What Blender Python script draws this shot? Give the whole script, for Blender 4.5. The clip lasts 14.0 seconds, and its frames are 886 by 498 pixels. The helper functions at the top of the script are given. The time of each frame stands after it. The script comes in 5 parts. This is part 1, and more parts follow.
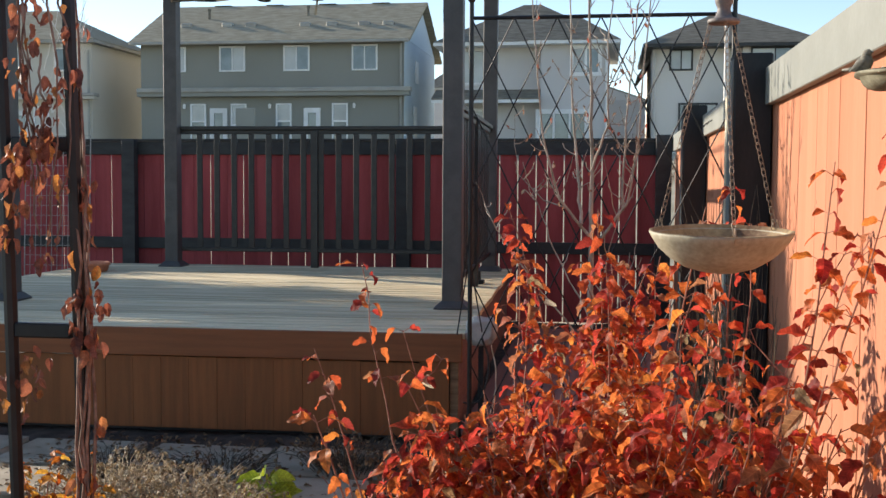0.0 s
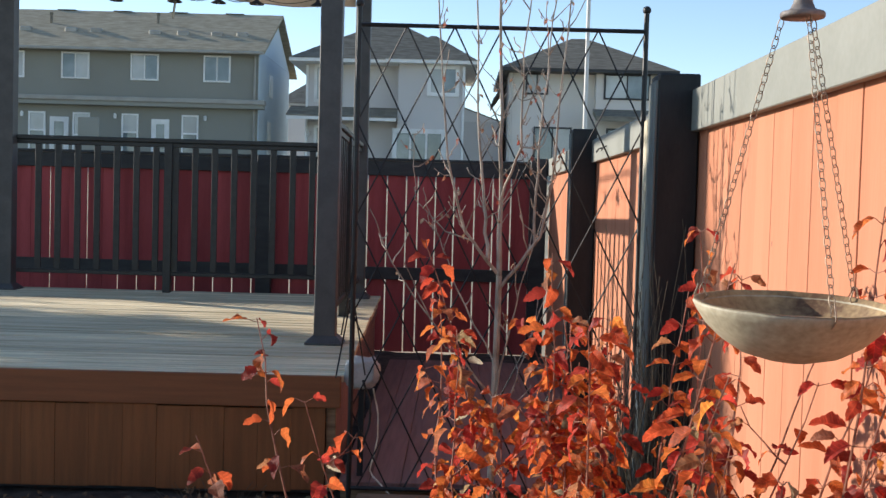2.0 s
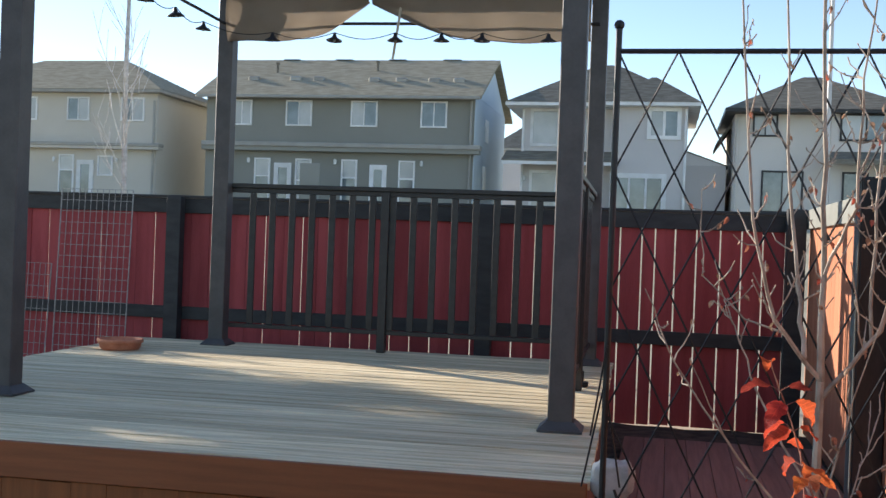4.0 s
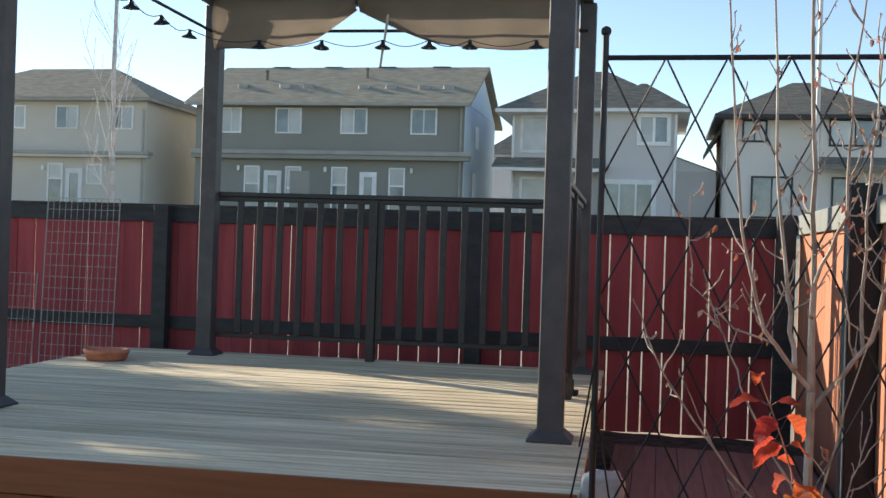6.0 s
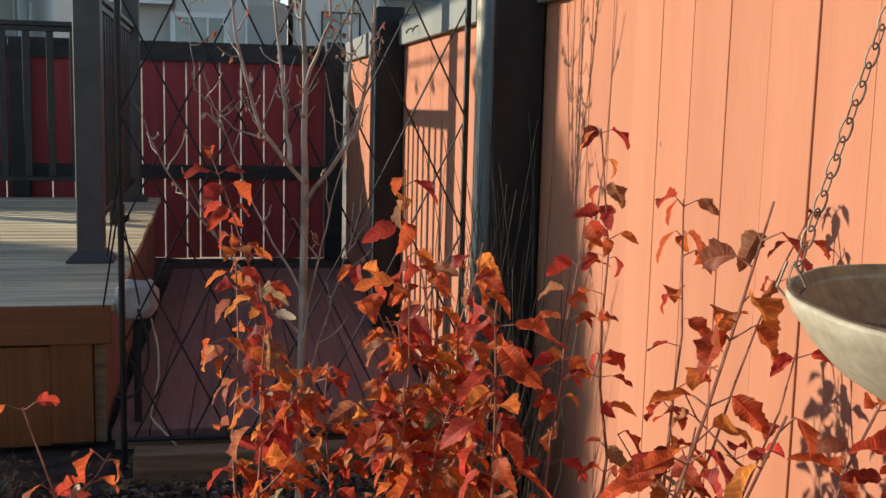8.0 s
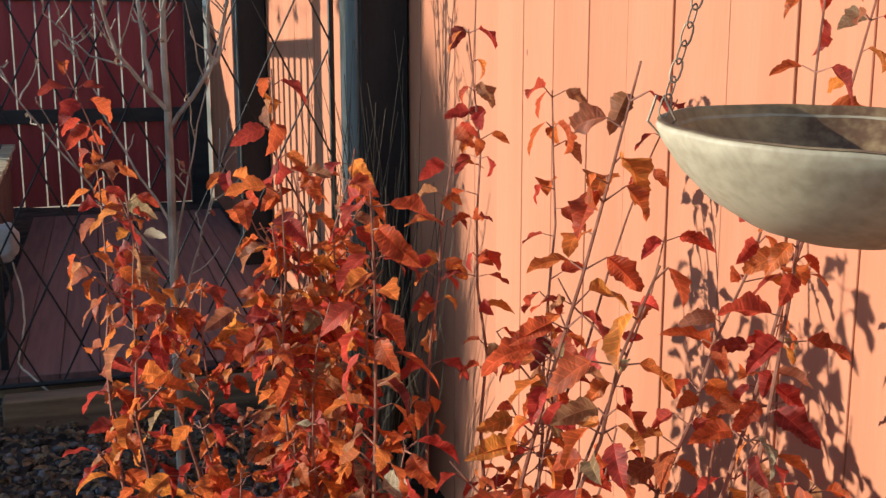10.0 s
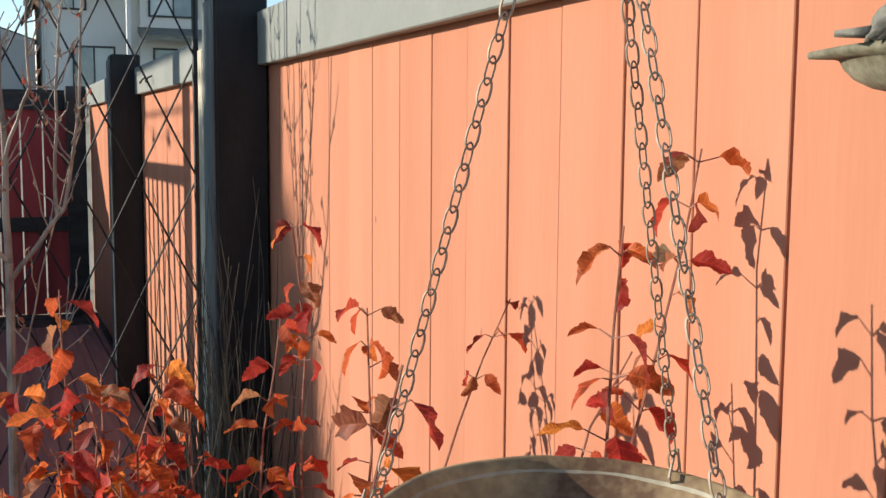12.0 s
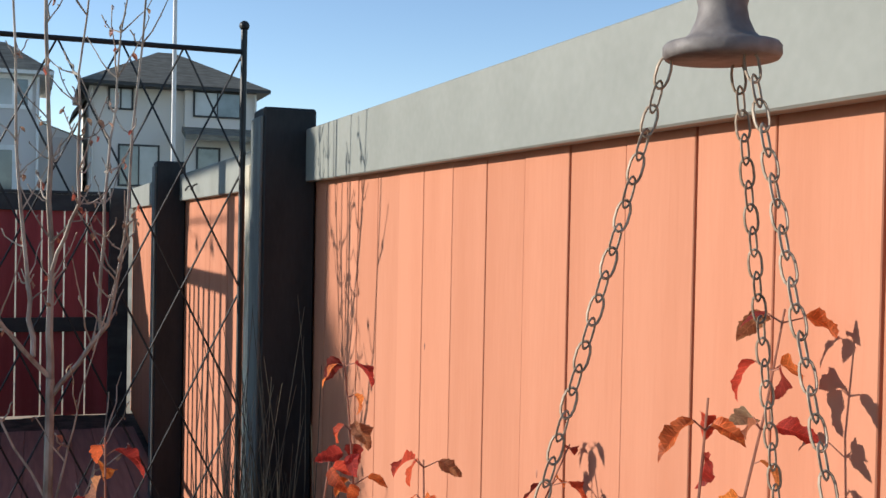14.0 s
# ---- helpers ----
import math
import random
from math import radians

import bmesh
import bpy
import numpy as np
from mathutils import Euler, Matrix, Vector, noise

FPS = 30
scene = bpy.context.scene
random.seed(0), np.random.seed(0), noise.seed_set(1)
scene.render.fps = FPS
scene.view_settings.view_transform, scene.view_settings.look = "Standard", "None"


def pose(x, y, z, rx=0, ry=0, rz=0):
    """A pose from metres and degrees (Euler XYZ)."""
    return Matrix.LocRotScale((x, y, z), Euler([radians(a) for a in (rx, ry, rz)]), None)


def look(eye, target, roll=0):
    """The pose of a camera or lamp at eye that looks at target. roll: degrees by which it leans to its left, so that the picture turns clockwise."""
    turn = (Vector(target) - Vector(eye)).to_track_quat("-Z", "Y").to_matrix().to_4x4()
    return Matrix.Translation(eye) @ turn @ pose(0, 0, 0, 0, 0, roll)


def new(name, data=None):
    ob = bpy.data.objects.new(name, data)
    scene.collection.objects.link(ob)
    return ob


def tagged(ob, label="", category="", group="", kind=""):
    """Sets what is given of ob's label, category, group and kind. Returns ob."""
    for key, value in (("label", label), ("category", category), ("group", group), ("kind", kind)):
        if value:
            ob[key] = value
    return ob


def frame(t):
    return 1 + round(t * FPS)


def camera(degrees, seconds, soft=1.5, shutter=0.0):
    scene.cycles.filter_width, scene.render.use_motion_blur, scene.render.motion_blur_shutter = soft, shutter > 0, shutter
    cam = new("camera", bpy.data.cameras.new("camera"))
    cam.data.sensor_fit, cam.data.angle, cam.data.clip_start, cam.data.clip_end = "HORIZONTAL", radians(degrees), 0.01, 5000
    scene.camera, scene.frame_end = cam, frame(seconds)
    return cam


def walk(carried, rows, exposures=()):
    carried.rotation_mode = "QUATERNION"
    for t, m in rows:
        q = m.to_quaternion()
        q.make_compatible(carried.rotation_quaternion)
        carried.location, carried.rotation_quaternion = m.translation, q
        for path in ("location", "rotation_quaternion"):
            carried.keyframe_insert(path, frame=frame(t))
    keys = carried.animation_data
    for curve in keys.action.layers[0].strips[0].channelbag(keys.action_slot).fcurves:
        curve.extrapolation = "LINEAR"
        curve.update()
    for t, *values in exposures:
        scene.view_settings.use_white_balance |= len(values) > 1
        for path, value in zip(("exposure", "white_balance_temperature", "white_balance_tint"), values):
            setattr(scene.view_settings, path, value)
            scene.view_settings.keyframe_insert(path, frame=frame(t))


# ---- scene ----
# ---- camera and its walk ----
cam = camera(44.5, 14.0)
# PATH BEGIN
PATH = [
    (0.0, look((0.405, -0.346, 1.361), (0.108, 1.628, 1.241), 0.30)),
    (0.5, look((0.403, -0.201, 1.370), (0.235, 1.788, 1.244), 0.20)),
    (1.0, look((0.376, -0.077, 1.383), (0.287, 1.917, 1.265), 0.20)),
    (1.5, look((0.294, 0.063, 1.373), (0.260, 2.060, 1.282), 1.60)),
    (2.0, look((0.182, 0.203, 1.393), (0.161, 2.201, 1.311), 1.60)),
    (2.5, look((0.172, 0.370, 1.395), (0.049, 2.365, 1.336), 1.90)),
    (3.0, look((0.104, 0.745, 1.455), (-0.140, 2.730, 1.409), 1.60)),
    (3.5, look((0.014, 0.949, 1.475), (-0.335, 2.919, 1.448), 2.00)),
    (4.0, look((-0.061, 1.102, 1.476), (-0.469, 3.060, 1.462), 2.10)),
    (4.2, look((-0.073, 1.147, 1.486), (-0.495, 3.102, 1.475), 2.00)),
    (6.3, look((-0.043, 1.153, 1.486), (-0.418, 3.118, 1.486), 1.68)),
    (6.5, look((-0.026, 1.151, 1.475), (-0.334, 3.127, 1.455), 1.70)),
    (7.0, look((0.063, 1.052, 1.463), (-0.008, 3.047, 1.354), 1.40)),
    (7.5, look((0.181, 1.131, 1.468), (0.321, 3.115, 1.259), 1.20)),
    (8.0, look((0.164, 0.976, 1.396), (0.531, 2.923, 1.121), 1.40)),
    (8.5, look((0.205, 1.005, 1.373), (0.695, 2.910, 1.008), 0.30)),
    (8.7, look((0.220, 1.022, 1.350), (0.743, 2.912, 0.959), 0.22)),
    (10.8, look((0.135, 0.954, 1.335), (0.774, 2.822, 1.008), 0.95)),
    (11.0, look((0.152, 0.990, 1.342), (0.817, 2.855, 1.059), 2.10)),
    (11.5, look((0.215, 0.989, 1.419), (0.919, 2.845, 1.177), 1.00)),
    (12.0, look((0.314, 1.045, 1.494), (1.078, 2.881, 1.280), 0.40)),
    (12.5, look((0.348, 1.032, 1.546), (1.210, 2.829, 1.378), 0.90)),
    (13.0, look((0.375, 1.042, 1.570), (1.351, 2.785, 1.459), 1.50)),
    (13.5, look((0.356, 1.065, 1.569), (1.311, 2.821, 1.493), 0.90)),
    (13.7, look((0.330, 1.080, 1.565), (1.221, 2.871, 1.507), 0.45)),
    (14.0, look((0.304, 1.109, 1.550), (1.010, 2.980, 1.516), 1.10)),
]
# PATH END
walk(cam, PATH, exposures=[
    (0.0, 1.26, 6850, 13), (0.5, 1.1, 6850, 12), (1.0, 1.12, 6550, 11), (2.0, 1.17, 6500, 12), (3.0, 1.32, 6350, 13), (4.2, 1.36, 6700, 14), (6.5, 1.2, 6800, 11),
    (7.0, 1.0, 6850, 9), (7.4, 0.87, 6850, 10), (8.1, 0.85, 6850, 10), (8.7, 0.94, 6950, 11), (11.0, 1.14, 6350, 7), (12.0, 1.0, 6400, 9), (13.0, 0.9, 6350, 10), (14.0, 0.88, 6200, 11)])

# ---- world and sun ----
SUN_DIR = Vector((-1.0, 0.48, 0.34)).normalized()      # towards the sun
sun_el = math.asin(SUN_DIR.z)
sun_az = math.atan2(SUN_DIR.x, SUN_DIR.y)               # clockwise from +y
world = bpy.data.worlds.new("world")
scene.world = world
world.use_nodes = True
wn = world.node_tree.nodes
wn.clear()
sky = wn.new("ShaderNodeTexSky")
sky.sky_type = "NISHITA"
sky.sun_disc = False
sky.sun_elevation = sun_el
sky.sun_rotation = sun_az
sky.altitude = 1100
sky.air_density = 0.95
sky.dust_density = 0.0
sky.ozone_density = 1.5
bg = wn.new("ShaderNodeBackground")
bg.inputs["Strength"].default_value = 0.104
wo = wn.new("ShaderNodeOutputWorld")
world.node_tree.links.new(sky.outputs[0], bg.inputs[0])
world.node_tree.links.new(bg.outputs[0], wo.inputs[0])
sun_data = bpy.data.lights.new("sun", "SUN")
sun_data.energy = 3.55
sun_data.angle = radians(0.5)
sun_data.color = (1.0, 0.925, 0.80)
sun = new("sun", sun_data)
sun.matrix_world = look((0, 0, 30), Vector((0, 0, 30)) - SUN_DIR)


# ---- mesh helpers ----
def box(bm, x0, x1, y0, y1, z0, z1):
    v = [bm.verts.new((x, y, z)) for x in (x0, x1) for y in (y0, y1) for z in (z0, z1)]
    for f in ((0, 1, 3, 2), (4, 6, 7, 5), (0, 4, 5, 1), (2, 3, 7, 6), (0, 2, 6, 4), (1, 5, 7, 3)):
        bm.faces.new([v[i] for i in f])
    return v


def bbox(x0, x1, y0, y1, z0, z1, bevel=0.0):
    bm = bmesh.new()
    box(bm, x0, x1, y0, y1, z0, z1)
    bmesh.ops.recalc_face_normals(bm, faces=bm.faces)
    if bevel:
        bmesh.ops.bevel(bm, geom=bm.edges[:], offset=bevel, segments=1, affect="EDGES", profile=0.5)
    return bm


def mesh_of(name, bm, material, smooth=False):
    me = bpy.data.meshes.new(name)
    bm.to_mesh(me)
    bm.free()
    if smooth:
        for p in me.polygons:
            p.use_smooth = True
    for m in (material if isinstance(material, (list, tuple)) else [material]):
        me.materials.append(m)
    return me


def part(name, bm, material, parent=None, label="", smooth=False):
    ob = new(name, mesh_of(name, bm, material, smooth))
    if parent:
        ob.parent = parent
    if label:
        ob["label"] = label
    return ob


def piece(name, me, parent, m):
    ob = new(name, me)
    ob.parent = parent
    ob.matrix_basis = m
    return ob


def thing(name, label, category, group="", kind="", at=(0, 0, 0)):
    ob = new(name)
    ob.location = at
    return tagged(ob, label, category, group, kind)


def lathe(bm, profile, segs=32):
    rings = []
    for r, z in profile:
        if r < 1e-6:
            rings.append([bm.verts.new((0, 0, z))])
        else:
            rings.append([bm.verts.new((r * math.cos(2 * math.pi * i / segs), r * math.sin(2 * math.pi * i / segs), z)) for i in range(segs)])
    for a, b in zip(rings, rings[1:]):
        for i in range(segs):
            j = (i + 1) % segs
            q = [a[i % len(a)], a[j % len(a)], b[j % len(b)], b[i % len(b)]]
            q = list(dict.fromkeys(q))
            if len(q) > 2:
                bm.faces.new(q)
    return bm


def tube(bm, pts, radii, segs=6):
    pts = [Vector(p) for p in pts]
    if not isinstance(radii, (list, tuple)):
        radii = [radii] * len(pts)
    rings = []
    side = None
    for i, p in enumerate(pts):
        d = (pts[min(i + 1, len(pts) - 1)] - pts[max(i - 1, 0)]).normalized()
        if side is None:
            side = d.orthogonal().normalized()
        side = (side - d * side.dot(d)).normalized()
        up = d.cross(side)
        rings.append([bm.verts.new(p + radii[i] * (math.cos(2 * math.pi * k / segs) * side + math.sin(2 * math.pi * k / segs) * up)) for k in range(segs)])
    for a, b in zip(rings, rings[1:]):
        for k in range(segs):
            bm.faces.new((a[k], a[(k + 1) % segs], b[(k + 1) % segs], b[k]))
    bm.faces.new(rings[0][::-1])
    bm.faces.new(rings[-1])


# ---- materials ----
def material(name, c1, c2, rough=0.7, scale=6.0, stretch=(1, 1, 1), bump=0.2, metal=0.0, island=False, fine=60.0, spec=0.4, vary=0.12, contrast=(0.35, 0.65)):
    m = bpy.data.materials.new(name)
    m.use_nodes = True
    n, l = m.node_tree.nodes, m.node_tree.links
    b = n["Principled BSDF"]
    co = n.new("ShaderNodeTexCoord")
    mp = n.new("ShaderNodeMapping")
    mp.inputs["Scale"].default_value = stretch
    l.new(co.outputs["Object"], mp.inputs[0])
    info = n.new("ShaderNodeObjectInfo")
    add = n.new("ShaderNodeVectorMath")
    add.operation = "ADD"
    mul = n.new("ShaderNodeVectorMath")
    mul.operation = "SCALE"
    mul.inputs[0].default_value = (17.0, 31.0, 23.0)
    l.new(info.outputs["Random"], mul.inputs["Scale"])
    l.new(mp.outputs[0], add.inputs[0])
    l.new(mul.outputs[0], add.inputs[1])
    big = n.new("ShaderNodeTexNoise")
    big.inputs["Scale"].default_value = scale
    big.inputs["Detail"].default_value = 5
    l.new(add.outputs[0], big.inputs["Vector"])
    small = n.new("ShaderNodeTexNoise")
    small.inputs["Scale"].default_value = fine
    small.inputs["Detail"].default_value = 3
    l.new(add.outputs[0], small.inputs["Vector"])
    mixf = n.new("ShaderNodeMath")
    mixf.operation = "MULTIPLY_ADD"
    mixf.inputs[1].default_value = 0.35
    l.new(small.outputs[0], mixf.inputs[0])
    l.new(big.outputs[0], mixf.inputs[2])
    ramp = n.new("ShaderNodeValToRGB")
    ramp.color_ramp.elements[0].position = contrast[0] + 0.17
    ramp.color_ramp.elements[1].position = contrast[1] + 0.17
    ramp.color_ramp.elements[0].color = (*c1, 1)
    ramp.color_ramp.elements[1].color = (*c2, 1)
    l.new(mixf.outputs[0], ramp.inputs[0])
    hsv = n.new("ShaderNodeHueSaturation")
    rnd = n.new("ShaderNodeMapRange")
    rnd.inputs["To Min"].default_value = 1 - vary
    rnd.inputs["To Max"].default_value = 1 + vary
    if island:
        geo = n.new("ShaderNodeNewGeometry")
        l.new(geo.outputs["Random Per Island"], rnd.inputs[0])
    else:
        l.new(info.outputs["Random"], rnd.inputs[0])
    l.new(rnd.outputs[0], hsv.inputs["Value"])
    l.new(ramp.outputs[0], hsv.inputs["Color"])
    l.new(hsv.outputs[0], b.inputs["Base Color"])
    b.inputs["Roughness"].default_value = rough
    b.inputs["Metallic"].default_value = metal
    b.inputs["Specular IOR Level"].default_value = spec
    if bump:
        bp = n.new("ShaderNodeBump")
        bp.inputs["Strength"].default_value = bump
        bp.inputs["Distance"].default_value = 0.004
        l.new(mixf.outputs[0], bp.inputs["Height"])
        l.new(bp.outputs[0], b.inputs["Normal"])
    return m


M_FENCE = material("red_fence_stain", (0.452, 0.187, 0.109), (0.492, 0.212, 0.127), 0.85, 3.0, (3, 3, 0.3), 0.3, vary=0.05, fine=45.0, spec=0.08)
# the end fence's shade is put into this deeper copy of the red
M_FENCE2 = material("shade_deepened_fence_stain", (0.29, 0.059, 0.062), (0.395, 0.085, 0.087), 0.8, 3.0, (3, 3, 0.3), 0.15, vary=0.1, spec=0.08)
M_TRIM = material("grey_green_trim_paint", (0.194, 0.201, 0.175), (0.232, 0.239, 0.211), 0.65, 4.0, (1, 1, 1), 0.1, vary=0.03)
M_NPOST = material("weathered_grey_post_paint", (0.062, 0.074, 0.066), (0.15, 0.168, 0.148), 0.7, 7.0, (2, 2, 0.5), 0.4, vary=0.0, contrast=(0.28, 0.72))
def add_flecks(m, colour, scale, share):
    """Small chips of old paint scattered over a surface."""
    n, l = m.node_tree.nodes, m.node_tree.links
    co = n.new("ShaderNodeTexCoord")
    vo = n.new("ShaderNodeTexNoise")
    vo.inputs["Scale"].default_value = scale
    vo.inputs["Detail"].default_value = 2
    l.new(co.outputs["Object"], vo.inputs["Vector"])
    mr = n.new("ShaderNodeMapRange")
    mr.inputs["From Min"].default_value = share
    mr.inputs["From Max"].default_value = share + 0.03
    l.new(vo.outputs[0], mr.inputs[0])
    mix = n.new("ShaderNodeMixRGB")
    mix.inputs[2].default_value = (*colour, 1)
    l.new(mr.outputs[0], mix.inputs[0])
    old = n["Principled BSDF"].inputs["Base Color"].links[0].from_socket
    l.new(old, mix.inputs[1])
    l.new(mix.outputs[0], n["Principled BSDF"].inputs["Base Color"])


# sunlight on the far posts' sides is put into this lighter grey-green
M_FACE = material("sunlit_post_face", (0.06, 0.072, 0.068), (0.14, 0.158, 0.148), 0.6, 6.0, (2, 2, 0.3), 0.3, vary=0.0)
add_flecks(M_NPOST, (0.30, 0.32, 0.28), 170.0, 0.735)
# shade on the far posts' fronts is put into this near black
M_FPOST = material("shade_dark_post_paint", (0.01, 0.011, 0.012), (0.021, 0.022, 0.023), 0.7, 5.0, (2, 2, 0.5), 0.25, vary=0.05)
M_DTRIM = material("dark_trim_paint", (0.027, 0.028, 0.029), (0.044, 0.046, 0.046), 0.65, 5.0, (1, 3, 3), 0.15, vary=0.05)
M_BARE = material("bare_weathered_wood", (0.28, 0.24, 0.16), (0.58, 0.53, 0.41), 0.85, 9.0, (4, 4, 0.9), 0.5, contrast=(0.3, 0.6))
M_BLACK = material("black_metal", (0.008, 0.008, 0.009), (0.016, 0.016, 0.016), 0.5, 20.0, bump=0.05)
M_RAIL = material("black_railing_paint", (0.018, 0.0182, 0.018), (0.029, 0.029, 0.0282), 0.42, 20.0, bump=0.03)
M_POST = material("dark_brown_metal", (0.054, 0.051, 0.0495), (0.074, 0.070, 0.067), 0.5, 8.0, bump=0.04)
M_DECK = material("weathered_deck_wood", (0.47, 0.37, 0.215), (0.78, 0.655, 0.43), 0.85, 3.0, (0.45, 9, 9), 0.6, vary=0.2)
M_SKIRT = material("brown_stained_wood", (0.185, 0.066, 0.0185), (0.245, 0.087, 0.0255), 0.65, 4.0, (9, 9, 0.5), 0.3, vary=0.05)
M_RIM = material("brown_stained_rim", (0.18, 0.061, 0.0205), (0.228, 0.079, 0.0275), 0.6, 4.0, (0.5, 9, 9), 0.25, vary=0.08)
M_FLOOR = material("faded_red_brown_boards", (0.17, 0.092, 0.078), (0.235, 0.13, 0.11), 0.75, 4.0, (9, 0.5, 9), 0.3, vary=0.14)
M_TIMBER = material("edging_timber", (0.16, 0.10, 0.055), (0.28, 0.19, 0.11), 0.85, 5.0, (0.6, 8, 8), 0.5)
M_GROUND = material("dry_autumn_grass", (0.30, 0.26, 0.17), (0.46, 0.41, 0.29), 0.95, 0.6, bump=0.6, fine=30)
M_SOIL = material("garden_soil", (0.025, 0.02, 0.016), (0.085, 0.065, 0.05), 0.95, 9.0, bump=1.0, fine=90)
M_SLAB = material("concrete_paving", (0.285, 0.235, 0.165), (0.40, 0.34, 0.25), 0.9, 5.0, bump=0.3, fine=120, vary=0.08)
M_WALL_B = material("dark_olive_siding", (0.283, 0.280, 0.240), (0.313, 0.310, 0.268), 0.8, 0.4, bump=0.05, spec=0.1)
M_WALL_A = material("taupe_siding", (0.56, 0.52, 0.44), (0.62, 0.58, 0.50), 0.8, 0.4, bump=0.05, spec=0.1)
# skylight on the dark house's side is put into this pale blue
M_WALL_S = material("skylit_blue_siding", (0.52, 0.60, 0.64), (0.58, 0.66, 0.70), 0.7, 0.4, bump=0.05)
M_WALL_C = material("grey_stucco", (0.60, 0.57, 0.54), (0.66, 0.63, 0.60), 0.85, 0.4, bump=0.05, spec=0.1)
M_WALL_D = material("beige_stucco", (0.69, 0.64, 0.565), (0.76, 0.705, 0.635), 0.85, 0.4, bump=0.05, spec=0.1)
M_ROOF = material("asphalt_shingle", (0.27, 0.235, 0.165), (0.38, 0.335, 0.245), 0.9, 2.5, (1, 3, 3), 0.3, fine=14, spec=0.05)
M_ROOF2 = material("grey_asphalt_shingle", (0.1571, 0.14, 0.1118), (0.2489, 0.226, 0.1789), 0.9, 2.5, (1, 3, 3), 0.3, fine=14, spec=0.05)
M_BAND = material("belt_trim", (0.338, 0.321, 0.28), (0.406, 0.389, 0.338), 0.7, 2.0, bump=0)
M_WHITE = material("white_vinyl", (0.726, 0.726, 0.693), (0.836, 0.836, 0.814), 0.5, 3.0, bump=0)
M_DARKFRAME = material("dark_window_frame", (0.03, 0.03, 0.03), (0.045, 0.045, 0.045), 0.5, 3.0, bump=0)
M_PANE = material("window_glass", (0.14, 0.175, 0.18), (0.24, 0.285, 0.29), 0.06, 1.5, bump=0, spec=0.9)
M_BLIND = material("blind_behind_glass", (0.42, 0.43, 0.41), (0.52, 0.53, 0.51), 0.15, 1.5, bump=0, spec=0.8)
M_BOWL = material("cast_stone_bowl", (0.20, 0.155, 0.093), (0.51, 0.455, 0.33), 0.6, 6.0, bump=0.07, fine=120, contrast=(0.25, 0.6))
M_STAIN = material("ochre_water_stain", (0.12, 0.062, 0.032), (0.44, 0.32, 0.16), 0.75, 9.0, bump=0.2, fine=120)
M_IRON = material("weathered_cast_iron", (0.10, 0.092, 0.058), (0.235, 0.215, 0.15), 0.75, 18.0, bump=0.5, fine=180, spec=0.3)
M_CASTBIRD = material("pale_weathered_cast_metal", (0.10, 0.092, 0.07), (0.24, 0.222, 0.175), 0.7, 60.0, bump=0.4, fine=220, spec=0.35)
M_BELL = material("brown_cast_metal", (0.10, 0.085, 0.078), (0.21, 0.185, 0.17), 0.6, 18.0, bump=0.35, fine=180, spec=0.4)
M_CHAIN = material("rusty_chain", (0.24, 0.175, 0.12), (0.43, 0.34, 0.25), 0.65, 90.0, bump=0.15, metal=0.15)
M_SEED = material("bird_seed", (0.27, 0.19, 0.11), (0.40, 0.30, 0.18), 0.9, 220.0, bump=0.1, island=True, vary=0.14)
M_CLAY = material("terracotta", (0.42, 0.15, 0.08), (0.52, 0.21, 0.12), 0.85, 12.0, bump=0.2)
M_POT = material("tan_clay", (0.38, 0.24, 0.14), (0.52, 0.36, 0.23), 0.8, 25.0, bump=0.3, fine=150)
M_FABRIC = material("tan_canopy_fabric", (0.27, 0.215, 0.155), (0.34, 0.275, 0.205), 0.95, 4.0, bump=0.3, fine=200)
M_CLOTH = material("grey_cloth", (0.34, 0.33, 0.31), (0.47, 0.46, 0.43), 0.95, 12.0, bump=0.4, fine=150)
M_WIRE = material("galvanised_wire", (0.25, 0.24, 0.23), (0.36, 0.35, 0.33), 0.5, 30.0, bump=0, metal=0.4)
M_BARK = material("pale_young_bark", (0.24, 0.19, 0.145), (0.48, 0.41, 0.33), 0.8, 25.0, (1, 1, 0.4), 0.4)
M_BIRCH = material("white_birch_bark", (0.40, 0.38, 0.34), (0.62, 0.60, 0.56), 0.8, 6.0, (1, 1, 2), 0.3)
M_STEM = material("red_brown_stem", (0.19, 0.065, 0.042), (0.34, 0.15, 0.095), 0.7, 30.0, bump=0.2)
M_VINE = material("dry_vine_stem", (0.15, 0.085, 0.06), (0.30, 0.19, 0.14), 0.85, 30.0, bump=0.3)
M_DRYGRASS = material("dry_grass_blades", (0.04, 0.034, 0.024), (0.12, 0.098, 0.065), 0.8, 10.0, bump=0, island=False, vary=0.3)
M_STRAW = material("dry_straw_stalks", (0.30, 0.22, 0.13), (0.52, 0.42, 0.28), 0.85, 10.0, bump=0, island=True, vary=0.3)
M_POLE = material("painted_lamp_pole", (0.496, 0.496, 0.48), (0.56, 0.56, 0.544), 0.5, 4.0, bump=0)
M_STONE = material("river_stone", (0.10, 0.095, 0.085), (0.28, 0.26, 0.23), 0.85, 30.0, bump=0.2, island=True, vary=0.45)
M_STEEL = material("painted_steel_plate", (0.045, 0.05, 0.047), (0.10, 0.105, 0.098), 0.55, 30.0, bump=0.2)


